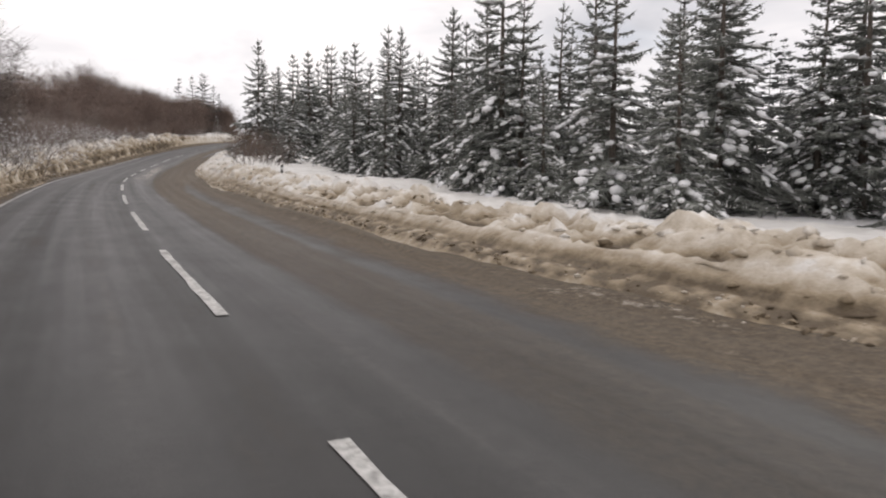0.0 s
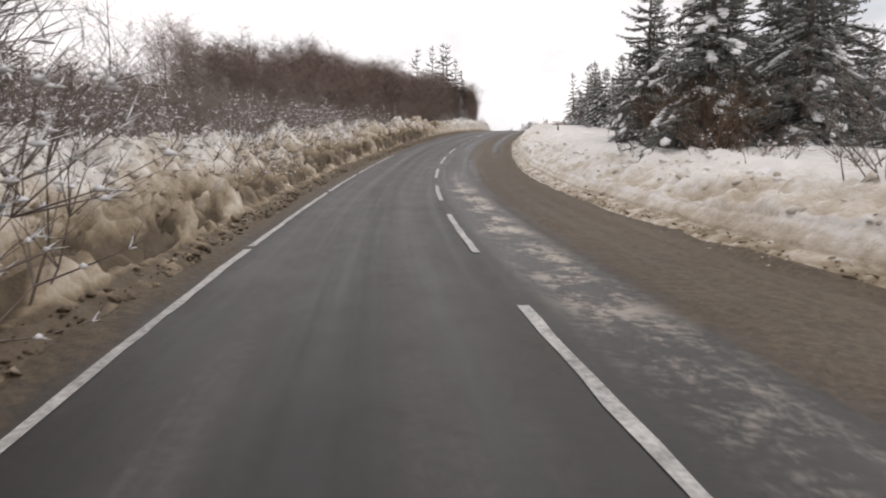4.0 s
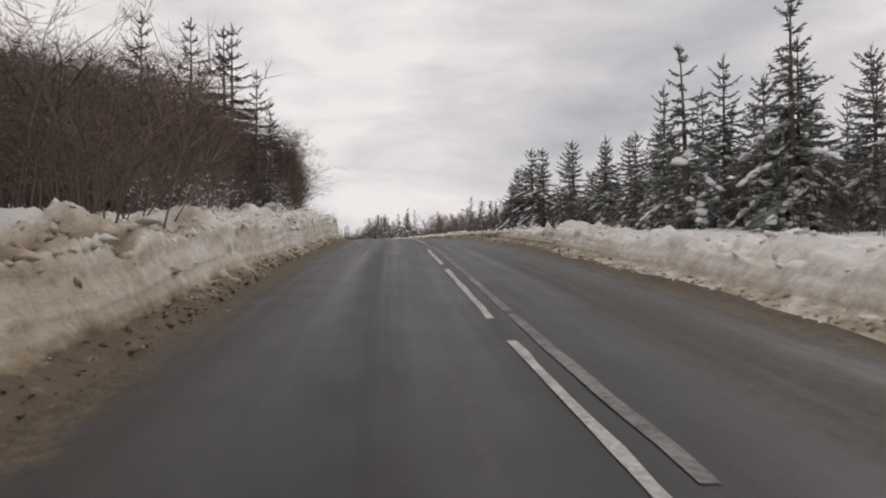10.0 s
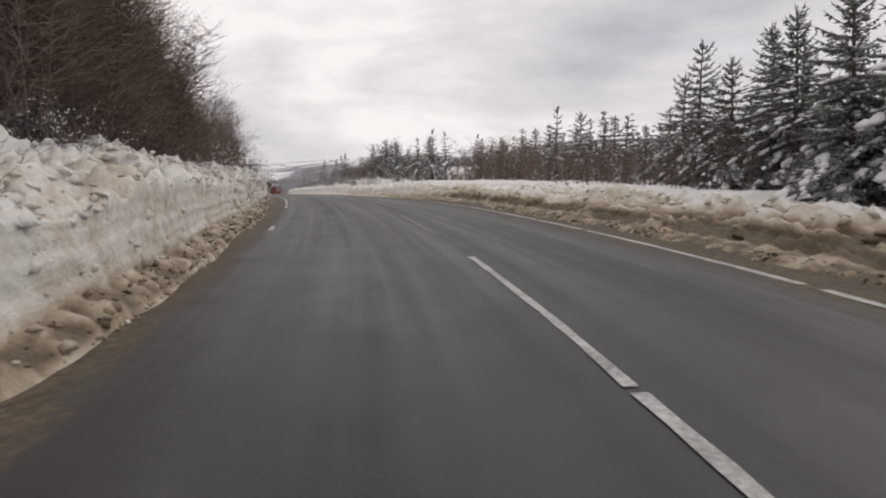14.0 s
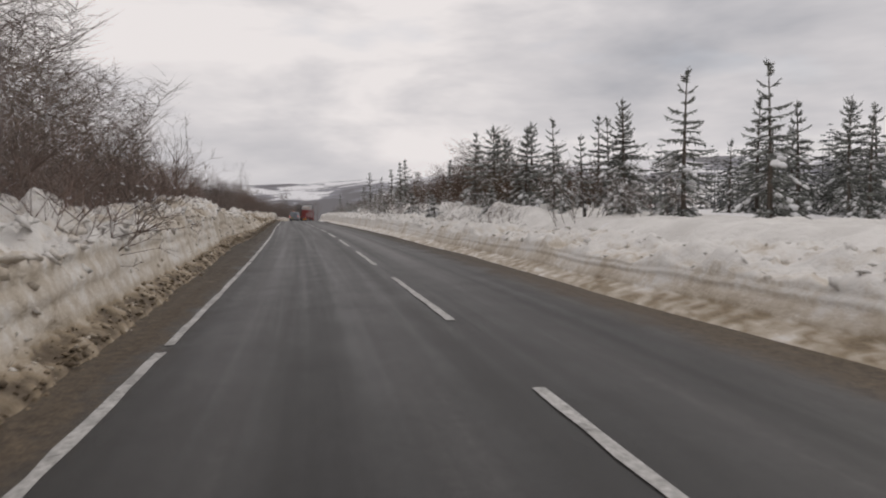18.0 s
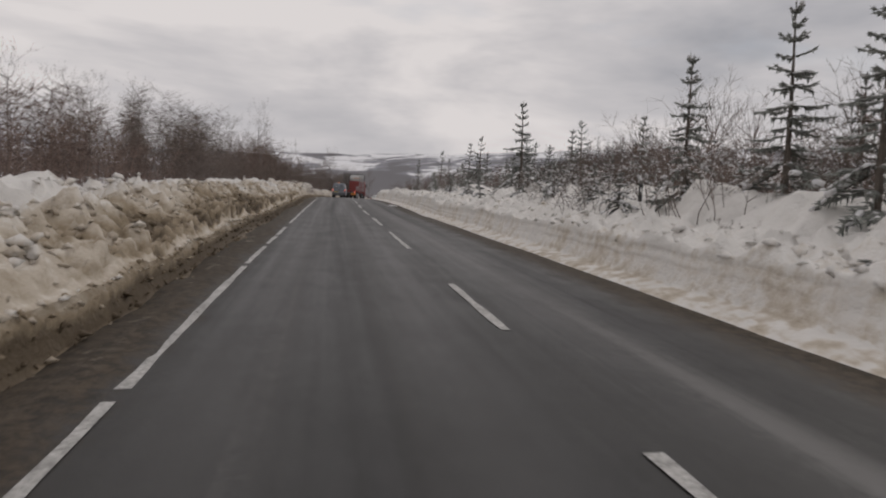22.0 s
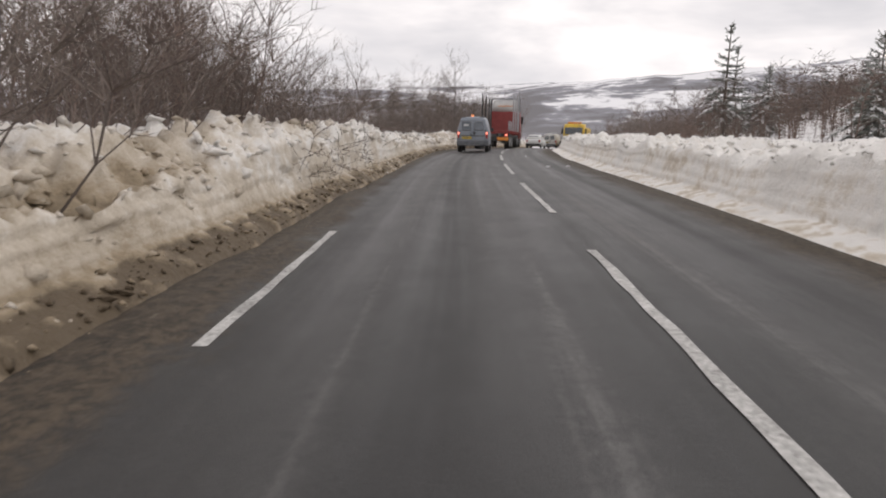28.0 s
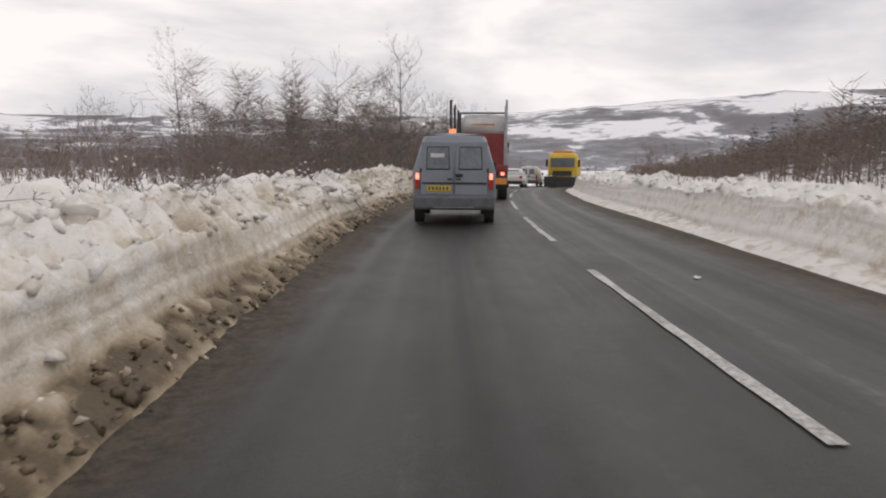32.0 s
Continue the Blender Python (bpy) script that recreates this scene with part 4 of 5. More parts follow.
def belt(kinds, s0, s1, u0, u1, gap, size=(0.85, 1.15), sink=0.1, jitter=0.45):
    """Sets out trees in a belt along the road, about gap metres apart."""
    side = 1 if u1 > u0 else -1
    u = u0
    while (u - u1) * side <= 0:
        s = s0 + place_rng.uniform(0, gap)
        while s < s1:
            stock.put(place_rng.choice(kinds), s + place_rng.uniform(-jitter, jitter) * gap, u + place_rng.uniform(-jitter, jitter) * gap, place_rng.uniform(*size), sink)
            s += gap * place_rng.uniform(0.8, 1.25)
        u += side * gap


def thicket(name, s0, s1, u0, u1, count, low, high, label, material, seed, twigs=30, rise=None, stout=1.0, edge=1.35):
    """A wood of bare saplings too many to count: curved stems with rounded crowns of fine twigs, one mesh."""
    rng = random.Random(seed)
    shape = Shape()
    for _ in range(count):
        s = rng.uniform(s0, s1)
        u = u0 + (u1 - u0) * rng.uniform(0, 1) ** edge
        x, y, z = on_road(s, u, land(s, u) - 0.2)
        h = rng.uniform(low, high) * (1 + 0.5 * vnoise(s / 5.0, u / 5.0, seed) + 0.9 * vnoise(s / 13.0, u / 13.0, seed + 5))
        if rise:
            h *= np.interp(s, rise[0], rise[1])
        p = Vector((x, y, z))
        lean = Vector((rng.uniform(-1, 1), rng.uniform(-1, 1), 0)) * 0.16
        m = p + Vector((0, 0, h * 0.5)) + lean * h * 0.5
        top = p + Vector((rng.uniform(-0.08, 0.08) * h, rng.uniform(-0.08, 0.08) * h, h * 0.88)) + lean * h * 1.4
        r = (0.008 + 0.0028 * h) * stout
        shape.tube(p, m, r, r * 0.7)
        shape.spike(m, top, r * 0.7)
        for _ in range(twigs):
            t = rng.uniform(0.12, 1.0) ** 0.8
            q = p.lerp(m, t * 2) if t < 0.5 else m.lerp(top, t * 2 - 1)
            a = rng.uniform(0, 6.3)
            e = q + Vector((math.cos(a), math.sin(a), rng.uniform(-0.1, 0.9))) * (h * rng.uniform(0.10, 0.27) * (1.15 - 0.55 * t))
            shape.sliver(q, e, (0.006 + 0.0014 * h) * stout, rng)
            k = q.lerp(e, rng.uniform(0.35, 0.8))
            b = a + rng.uniform(-1.2, 1.2)
            shape.sliver(k, k + Vector((math.cos(b), math.sin(b), rng.uniform(0.1, 1.0))) * (h * rng.uniform(0.05, 0.11)), (0.005 + 0.0010 * h) * stout, rng)
    return tagged(new(name, shape.mesh(name, material)), label, "thicket", kind="stuff")


def far_spruces(name, areas, label, seed):
    """A plantation seen from afar: tiers of ragged needle sprays on thin stems, one mesh."""
    rng = random.Random(seed)
    shape = Shape()
    for s0, s1, u0, u1, count, low, high in areas:
        for _ in range(count):
            s, u = rng.uniform(s0, s1), rng.uniform(u0, u1)
            x, y, z = on_road(s, u, land(s, u) - 0.1)
            h = rng.uniform(low, high)
            p = Vector((x, y, z))
            shape.spike(p, p + Vector((0, 0, h)), 0.05)
            tiers = 11
            for k in range(tiers):
                f = (k + 0.6) / tiers
                r = 0.26 * h * (1 - f) ** 0.8 + 0.08
                for j in range(7):
                    a = j * 0.898 + k * 0.6 + rng.uniform(-0.3, 0.3)
                    q = p + Vector((0, 0, h * f))
                    e = q + Vector((math.cos(a) * r, math.sin(a) * r, -0.25 * r + 0.6 * r * f)) * rng.uniform(0.7, 1.2)
                    shape.blade(q, e, 0.26 * r + 0.05, Vector((rng.uniform(-0.5, 0.5), rng.uniform(-0.5, 0.5), 1)))
    return tagged(new(name, shape.mesh(name, M_NEEDLE_FAR)), label, "forest", kind="stuff")


TALL, MID, OPEN = ["tall_a", "tall_b", "tall_c"], ["mid_a", "mid_b", "mid_c"], ["open_a", "open_b", "mid_b"]
# right of the road
belt(TALL, 1, 47, 12.2, 20.0, 3.0, (0.66, 0.98))
belt(MID, 6, 44, 10.4, 11.0, 3.4, (0.55, 0.85), 0.2)
belt(TALL, 53, 63, 8.8, 14.0, 2.5, (0.85, 1.05), 0.2)
belt(MID, 63, 88, 12.5, 19, 2.6, (0.75, 1.05))
stock.put("tall_a", 67.5, 9.6, 0.85, 0.2)
belt(["mid_a", "mid_b", "open_a"], 88, 106, 10.5, 17.0, 2.4, (0.65, 0.9))
belt(["mid_a", "mid_b", "mid_c", "open_a"], 107, 147, 10.2, 17.0, 2.4, (0.66, 0.94))
belt(["mid_b", "open_a", "open_b"], 148, 164, 13.0, 18.0, 2.6, (0.55, 0.8))
stock.put("open_a", 112.7, 7.6, 1.05)
stock.put("open_a", 109.5, 9.0, 1.15)
stock.put("mid_b", 138.5, 8.6, 0.85)
for kind, *place in (("mid_a", 149.5, 12.0, 0.85), ("mid_c", 147.5, 13.5, 0.8), ("mid_b", 151.8, 12.8, 0.85), ("mid_a", 145.5, 12.0, 0.8)):
    stock.put(kind, *place)
for place in ((247.4, 13.9, 0.95), (270.9, 12.3, 1.1), (268.9, 17.2, 1.0), (281.8, 19.8, 1.3), (296.3, 11.5, 1.12), (299.0, 12.6, 0.95), (177.5, 9.4, 0.72), (181.0, 9.2, 0.8), (183.5, 8.6, 0.7), (186.5, 7.4, 0.65)):
    stock.put("open_a", *place)
belt(OPEN, 186, 209, 8.8, 13, 2.7, (0.6, 0.88))
belt(OPEN, 162, 188, 13.5, 19, 2.7, (0.55, 0.82))
belt(OPEN, 234, 300, 11.5, 15, 6.0, (0.6, 0.9))
belt(["small", "small", "open_b"], 184, 262, 6.0, 9.8, 3.0, (0.5, 0.9), -0.15)
belt(["dead_bush"], 188, 212, 8.0, 10.5, 2.2, (0.7, 1.1), 0.0)
belt(["dead_bush"], 50, 56, 7.4, 8.6, 2.0, (0.9, 1.2), 0.0)
belt(["bush_s", "bush_low"], 180, 262, 5.6, 9, 2.8, (0.5, 0.85), 0.05)
belt(["bush_a", "bush_b"], 209, 232, 9.0, 11, 2.6, (0.8, 1.1))
belt(["bush_b", "bush_low", "bush_s"], 262, 300, 6.5, 10.5, 3.6, (0.6, 0.9), 0.3)
belt(["bush_b", "bush_low"], 38, 58, 6.8, 9, 2.4, (0.7, 1.0))
far_spruces("spruce_plantation", [(86, 150, 19, 40, 360, 4.0, 5.8), (150, 206, 19, 50, 560, 3.0, 4.6), (304, 420, 14, 60, 700, 2.4, 4.0), (-20, 60, 19, 34, 110, 4.5, 6.5)],
            "dense young spruce plantation dusted with snow", 5)
thicket("bare_thicket", 204, 216, 9.0, 16, 190, 2.6, 4.2, "tall reddish-brown thicket of leafless saplings above the snow", M_TWIG_RED, 31, 80, stout=0.7)
thicket("bare_thicket", 216, 240, 9.0, 34, 560, 1.3, 2.5, "reddish-brown thicket of leafless saplings above the snow", M_TWIG_RED, 56, 44)
thicket("bare_thicket", 236, 430, 9.5, 50, 2700, 1.5, 3.0, "wide brown scrub of leafless saplings on snow", M_TWIG_RED, 32, 36, stout=1.3)
thicket("bare_thicket", 96, 170, 8.5, 15, 620, 1.0, 2.4, "brown thicket of leafless saplings in front of spruces", M_TWIG_RED, 33)
thicket("bare_thicket", 284, 390, 6.8, 34, 1900, 1.2, 2.4, "brown leafless scrub on the slope behind the snow bank", M_TWIG_RED, 34, 40, stout=0.95)
# left of the road
belt(["birch_s", "bush_s", "birch_b"], 14, 48, -6.8, -11, 3.2, (0.8, 1.1))
belt(["bush_s"], 15, 42, -5.3, -7.2, 1.9, (0.7, 1.15), 0.1)
belt(["bush_s", "bush_s", "bush_b"], 44, 86, -6.0, -12, 2.6, (0.65, 1.05), 0.2)
for place in ((20.5, -7.2), (23.5, -8.4), (27.0, -7.6)):
    stock.put("tall_b", *place, 0.75, 0.2)
belt(["birch_a", "birch_b"], 58, 84, -14, -20, 4.4, (0.55, 0.8))
belt(["bush_a", "bush_b"], 88, 150, -7.4, -10, 3.6, (0.8, 1.2))
belt(["bush_s", "bush_low"], 104, 132, -5.4, -7.0, 2.0, (0.4, 0.7), 0.15)
for place in ((126.0, -12.6, 1.0), (129.0, -11.0, 1.05), (131.5, -9.4, 1.1), (134.4, -10.2, 1.15), (136.5, -8.6, 0.95), (140.5, -8.0, 0.85)):
    stock.put("pine", *place)
belt(["bush_a", "bush_s", "birch_b"], 150, 188, -6.2, -10, 3.6, (0.75, 1.05))
belt(["birch_b", "birch_a"], 222, 262, -13, -18, 5.0, (0.6, 0.85))
for place in ((276.9, -9.3, 1.0), (320.5, -6.6, 0.95), (324.0, -7.4, 0.9)):
    stock.put("birch_a", *place)
belt(["bush_b", "bush_low"], 192, 250, -7.8, -10, 5.0, (0.7, 1.0))
belt(["bush_b", "bush_a"], 256, 282, -6.8, -11, 3.0, (0.8, 1.2))
belt(["bush_a", "bush_b"], 264, 281, -8.2, -13, 4.0, (1.1, 1.55), 0.1)
belt(["bush_a", "bush_b", "birch_b"], 308, 350, -15, -24, 4.0, (0.75, 1.1), 0.1)
belt(["bush_low"], 284, 312, -5.6, -10, 2.3, (0.8, 1.25), 0.1)
belt(["bush_b"], 312, 330, -5.6, -8, 2.6, (0.9, 1.3), 0.1)
belt(["birch_b", "birch_a"], 318, 350, -5.5, -12, 3.6, (0.7, 0.9))
stock.put("mid_b", 129.4, -7.2, 0.62)
stock.put("small", 126.5, -6.2, 0.8)
thicket("bare_thicket", 88, 150, -8.8, -28, 2300, 4.8, 7.6, "dense dark brown wood of leafless saplings", M_TWIG_RED, 41, 88, ((84, 92, 110, 136, 150), (0.6, 0.9, 1.0, 1.0, 0.6)), 0.8)
thicket("bare_thicket", 12, 62, -9, -34, 800, 2.6, 4.6, "leafless brown wood behind the snow bank", M_TWIG, 42, 40, stout=1.3)
thicket("bare_thicket", 58, 92, -11, -30, 700, 1.6, 3.4, "low brown thicket with a few taller stems", M_TWIG, 48, 34, stout=1.3)
thicket("bare_thicket", 17, 44, -6.0, -12, 380, 4.0, 7.5, "dark tangle of leafless branches close beside the road", M_TWIG, 46, 110, stout=0.65)
thicket("bare_thicket", 138, 160, -6.4, -14, 640, 4.6, 7.2, "tall tangled leafless trees leaning over the snow bank", M_TWIG_RED, 50, 105, stout=0.7)
thicket("bare_thicket", 163, 184, -6.0, -12, 190, 2.8, 5.2, "leaning leafless willows behind the snow bank", M_TWIG, 52, 110, stout=0.55)
thicket("bare_thicket", 240, 256, -8.0, -15, 150, 2.4, 3.9, "grey-brown leafless birch saplings", M_TWIG, 53, 100, stout=0.6)
thicket("bare_thicket", 271, 283, -7.2, -11.5, 95, 2.4, 4.2, "red-brown tangle of leafless saplings close behind the bank", M_TWIG_RED, 57, 110, stout=0.55)
thicket("bare_thicket", 308, 338, -6.6, -15, 200, 3.2, 5.2, "rounded brown stand of leafless trees beside the road", M_TWIG, 54, 130, stout=0.75)
thicket("bare_thicket", 152, 174, 9.0, 16, 240, 1.6, 3.0, "reddish leafless saplings in front of spruces", M_TWIG_RED, 55, 40)
belt(["bush_s", "bush_low"], 136, 156, -5.3, -6.4, 1.9, (0.45, 0.75), 0.15)
thicket("bare_thicket", 420, 900, -160, 220, 2600, 4.0, 8.0, "dark leafless woods in the valley ahead", M_TWIG, 47, 14, stout=3.0)
thicket("bare_thicket", 150, 196, -8.5, -30, 900, 2.2, 4.0, "leafless brown thicket behind the snow bank", M_TWIG_RED, 43, 34, stout=1.4)
thicket("bare_thicket", 196, 248, -9.5, -45, 1700, 1.8, 3.8, "low brown thicket of leafless saplings", M_TWIG_RED, 44, 40, stout=1.2)
thicket("bare_thicket", 262, 440, -19.0, -62, 3000, 1.8, 3.4, "brown leafless scrub across the snow field", M_TWIG_RED, 45, 36, stout=0.9)
thicket("bare_thicket", 290, 390, -11.5, -42, 1500, 0.8, 1.7, "low brown scrub standing in the snow field", M_TWIG_RED, 49, 20, stout=1.5, edge=1.0)


# ---- loose clods of snow on and under the banks ----
def scatter_clods(name, source, count, seed, label):
    rng = np.random.RandomState(seed)
    rnd_ = random.Random(seed)
    p, dirt, FF, rough = BANKS[source]
    shape, stain = Shape(), []
    rows, cols = p.shape[:2]
    placed = 0
    while placed < count:
        i, j = rng.randint(rows), rng.randint(cols)
        f, r = FF[i, j], rough[i, j]
        low = f < 0.15
        if source == "snow_bank_right" and i > rows * 0.5 and f < 0.95:
            continue
        if f > 3.0 or (not low and rng.rand() > r * r * (0.9 if f > 0.95 else 0.04)) or (low and rng.rand() > 0.6):
            continue
        g = 0.025 + 0.095 * rng.rand() ** 2.2 if not low else 0.015 + 0.06 * rng.rand() ** 2.5
        c = Vector(p[i, j]) - Vector((0, 0, g * 0.05))
        turn = Matrix.Rotation(rng.rand() * 6.3, 3, "Z") @ Matrix.Rotation(rng.rand() * 0.9, 3, "X")
        n = len(shape.v)
        shape.lump(c, g * rng.uniform(0.8, 1.5), g, g * rng.uniform(0.5, 0.9), rnd_, turn)
        stain += [float(np.clip(dirt[i, j] + rng.uniform(-0.12, 0.04) + (0.12 if low else 0.0), 0, 1.1))] * (len(shape.v) - n)
        placed += 1
    me = shape.mesh(name, M_BANK, True)
    me.attributes.new("dirt", "FLOAT", "POINT").data.foreach_set("value", stain)
    return tagged(new(name, me), label, "snow clods", kind="stuff")


scatter_clods("snow_clods", "snow_bank_left", 27000, 51, "broken brown-stained lumps of ploughed snow")
scatter_clods("snow_clods", "snow_bank_right", 9000, 52, "broken lumps of ploughed snow")


def crumbs_at_foot(source, count, seed, label, stretch):
    """Small broken crumbs along the foot of a bank, some clean and some soaked with road dirt."""
    rng = np.random.RandomState(seed)
    rnd_ = random.Random(seed)
    p, dirt, FF, rough = BANKS[source]
    cols = np.where((FF[0] > -0.2) & (FF[0] < 0.34))[0]
    shape, stain = Shape(), []
    for _ in range(count):
        i, j = int((len(p) - 1) * stretch * rng.rand()), cols[rng.randint(len(cols))]
        g = 0.012 + 0.035 * rng.rand() ** 2.5
        c = Vector(p[i, j] + (p[i + 1, j] - p[i, j]) * rng.rand()) + Vector((rng.uniform(-.05, .05), rng.uniform(-.05, .05), g * 0.2))
        n = len(shape.v)
        shape.lump(c, g * rng.uniform(0.8, 1.5), g, g * rng.uniform(0.6, 1.0), rnd_, Matrix.Rotation(rng.rand() * 6.3, 3, "Z") @ Matrix.Rotation(rng.rand() * 0.9, 3, "X"))
        stain += [float(np.clip(dirt[i, j] + rng.uniform(-0.4, 0.2), 0, 1.0))] * (len(shape.v) - n)
    me = shape.mesh("snow_clods", M_BANK, True)
    me.attributes.new("dirt", "FLOAT", "POINT").data.foreach_set("value", stain)
    return tagged(new("snow_clods", me), label, "snow clods", kind="stuff")


crumbs_at_foot("snow_bank_left", 13000, 61, "crumbs of brown and white snow along the foot of the bank", 1.0)
crumbs_at_foot("snow_bank_right", 3500, 62, "crumbs of dirty snow along the verge", 0.5)


# ---- distant hills: moor, woods and snowfields beyond the valley ----
def hill_mat():
    m = bpy.data.materials.new("hazy_snowy_moor")
    m.use_nodes = True
    nt = m.node_tree
    bsdf = nt.nodes["Principled BSDF"]
    bsdf.inputs["Roughness"].default_value = 0.9
    co = nt.nodes.new("ShaderNodeTexCoord")
    mp = nt.nodes.new("ShaderNodeMapping")
    mp.inputs["Scale"].default_value = (1.0, 1.0, 2.6)
    nt.links.new(co.outputs["Object"], mp.inputs[0])
    n1 = node(nt, "ShaderNodeTexNoise", Scale=0.0034, Detail=4.0, Roughness=0.5, Distortion=0.8)
    n2 = node(nt, "ShaderNodeTexNoise", Scale=0.02, Detail=5.0, Roughness=0.65)
    for n in (n1, n2):
        nt.links.new(mp.outputs[0], n.inputs["Vector"])
    ramp = nt.nodes.new("ShaderNodeValToRGB")
    # greys paler and bluer than moor and woods: distance haze painted into them
    ramp.color_ramp.elements[0].position, ramp.color_ramp.elements[0].color = 0.40, (0.16, 0.155, 0.165, 1)
    ramp.color_ramp.elements[1].position, ramp.color_ramp.elements[1].color = 0.535, (0.80, 0.80, 0.82, 1)
    e = ramp.color_ramp.elements.new(0.49)
    e.color = (0.26, 0.26, 0.29, 1)
    mix = nt.nodes.new("ShaderNodeMix")
    mix.inputs[0].default_value = 0.28
    nt.links.new(n1.outputs[0], mix.inputs[2])
    nt.links.new(n2.outputs[0], mix.inputs[3])
    xyz = nt.nodes.new("ShaderNodeSeparateXYZ")
    nt.links.new(co.outputs["Object"], xyz.inputs[0])
    wood = node(nt, "ShaderNodeMapRange", From_Min=-60.0, From_Max=95.0, To_Min=-0.10, To_Max=0.015)
    nt.links.new(xyz.outputs[2], wood.inputs[0])
    add = nt.nodes.new("ShaderNodeMath")
    nt.links.new(mix.outputs[0], add.inputs[0])
    nt.links.new(wood.outputs[0], add.inputs[1])
    nt.links.new(add.outputs[0], ramp.inputs[0])
    nt.links.new(ramp.outputs[0], bsdf.inputs["Base Color"])
    return m


M_HILL = hill_mat()


def hill(name, near, far, foot, ridge, seed, label):
    """A long rounded ridge round the valley; ridge: bearings in degrees, clockwise from +y, and heights."""
    cx, cy = 50.0, 260.0
    ang = np.radians(np.linspace(ridge[0][0], ridge[0][-1], 240))
    rad = np.linspace(0, 1, 48)
    A, R = np.meshgrid(ang, rad, indexing="ij")
    d = near + (far - near) * R
    crest = np.interp(np.degrees(A), *ridge) * (1 + 0.12 * fbm(A * 6.0, A * 0, 3, seed) + 0.05 * fbm(A * 40.0, A * 0, 3, seed + 3))
    z = foot + (crest - foot) * smooth(-0.05, 1.05, R) + 14 * fbm(A * 24, R * 6, 4, seed + 6) * R * (1 - 0.6 * R)
    p = np.stack([cx + np.sin(A) * d, cy + np.cos(A) * d, z], -1)
    return tagged(new(name, grid_mesh(name, p, M_HILL)), label, "hill", kind="structure")


hill("backdrop_hill_1", 1300, 2900, -75, ((-40, -10, 4, 14, 24, 37, 60, 85), (28, 55, 78, 120, 166, 216, 185, 55)), 3, "distant moorland hill with snowfields and dark woods")
hill("backdrop_hill_2", 2950, 3900, -60, ((-75, -40, 0, 40, 80, 115), (60, 130, 150, 240, 200, 60)), 13, "far snowy hill range beyond the valley")


# ---- vehicles ----
M_VAN = mat("grey_blue_van_paint", (0.20, 0.225, 0.26), (0.25, 0.275, 0.31), 1.5, 0.4, 0.05, 30.0)
# the reflection on the rear glass is put into its grey base colour
M_REAR = mat("rear_glass_painted_reflection", (0.13, 0.15, 0.17), (0.24, 0.26, 0.29), 2.0, 0.15, 0.0)
M_BUMPER = mat("dirty_grey_bumper_plastic", (0.075, 0.08, 0.09), (0.14, 0.145, 0.155), 4.0, 0.6, 0.1, 60.0)
M_GLASS = mat("dark_window_glass", (0.10, 0.115, 0.13), (0.15, 0.165, 0.18), 1.0, 0.12, 0.0)
M_BLACK = mat("black_plastic", (0.018, 0.018, 0.019), (0.045, 0.044, 0.043), 6.0, 0.6, 0.2, 60.0)
M_TYRE = mat("dirty_tyre_rubber", (0.016, 0.015, 0.015), (0.05, 0.046, 0.042), 9.0, 0.85, 0.4, 60.0)
M_STEEL = mat("grey_steel", (0.25, 0.25, 0.26), (0.42, 0.42, 0.43), 5.0, 0.45, 0.1, 40.0, metal=0.6)
M_PLATE = mat("yellow_number_plate", (0.55, 0.38, 0.03), (0.66, 0.47, 0.05), 4.0, 0.5, 0.0)
M_RED = mat("dull_red_lorry_paint", (0.17, 0.025, 0.025), (0.26, 0.045, 0.04), 2.0, 0.5, 0.05, 30.0)
M_WHITE = mat("white_vehicle_paint", (0.55, 0.55, 0.54), (0.70, 0.70, 0.69), 2.0, 0.4, 0.03, 30.0)
M_YELLOW = mat("yellow_lorry_paint", (0.55, 0.36, 0.03), (0.68, 0.47, 0.05), 2.0, 0.45, 0.05, 30.0)
M_ORANGE = mat("orange_board", (0.60, 0.20, 0.03), (0.75, 0.30, 0.05), 3.0, 0.5, 0.0)
M_REDLENS = mat("red_lamp_lens", (0.35, 0.02, 0.015), (0.45, 0.04, 0.03), 5.0, 0.25, 0.0)


def lit(name, colour, strength):
    m = bpy.data.materials.new(name)
    m.use_nodes = True
    b = m.node_tree.nodes["Principled BSDF"]
    b.inputs["Base Color"].default_value = (*colour, 1)
    b.inputs["Emission Color"].default_value = (*colour, 1)
    b.inputs["Emission Strength"].default_value = strength
    return m


M_LIT_RED = lit("glowing_brake_lamp", (1.0, 0.25, 0.16), 2.2)
M_LIT_ORANGE = lit("glowing_orange_beacon", (1.0, 0.33, 0.12), 0.7)


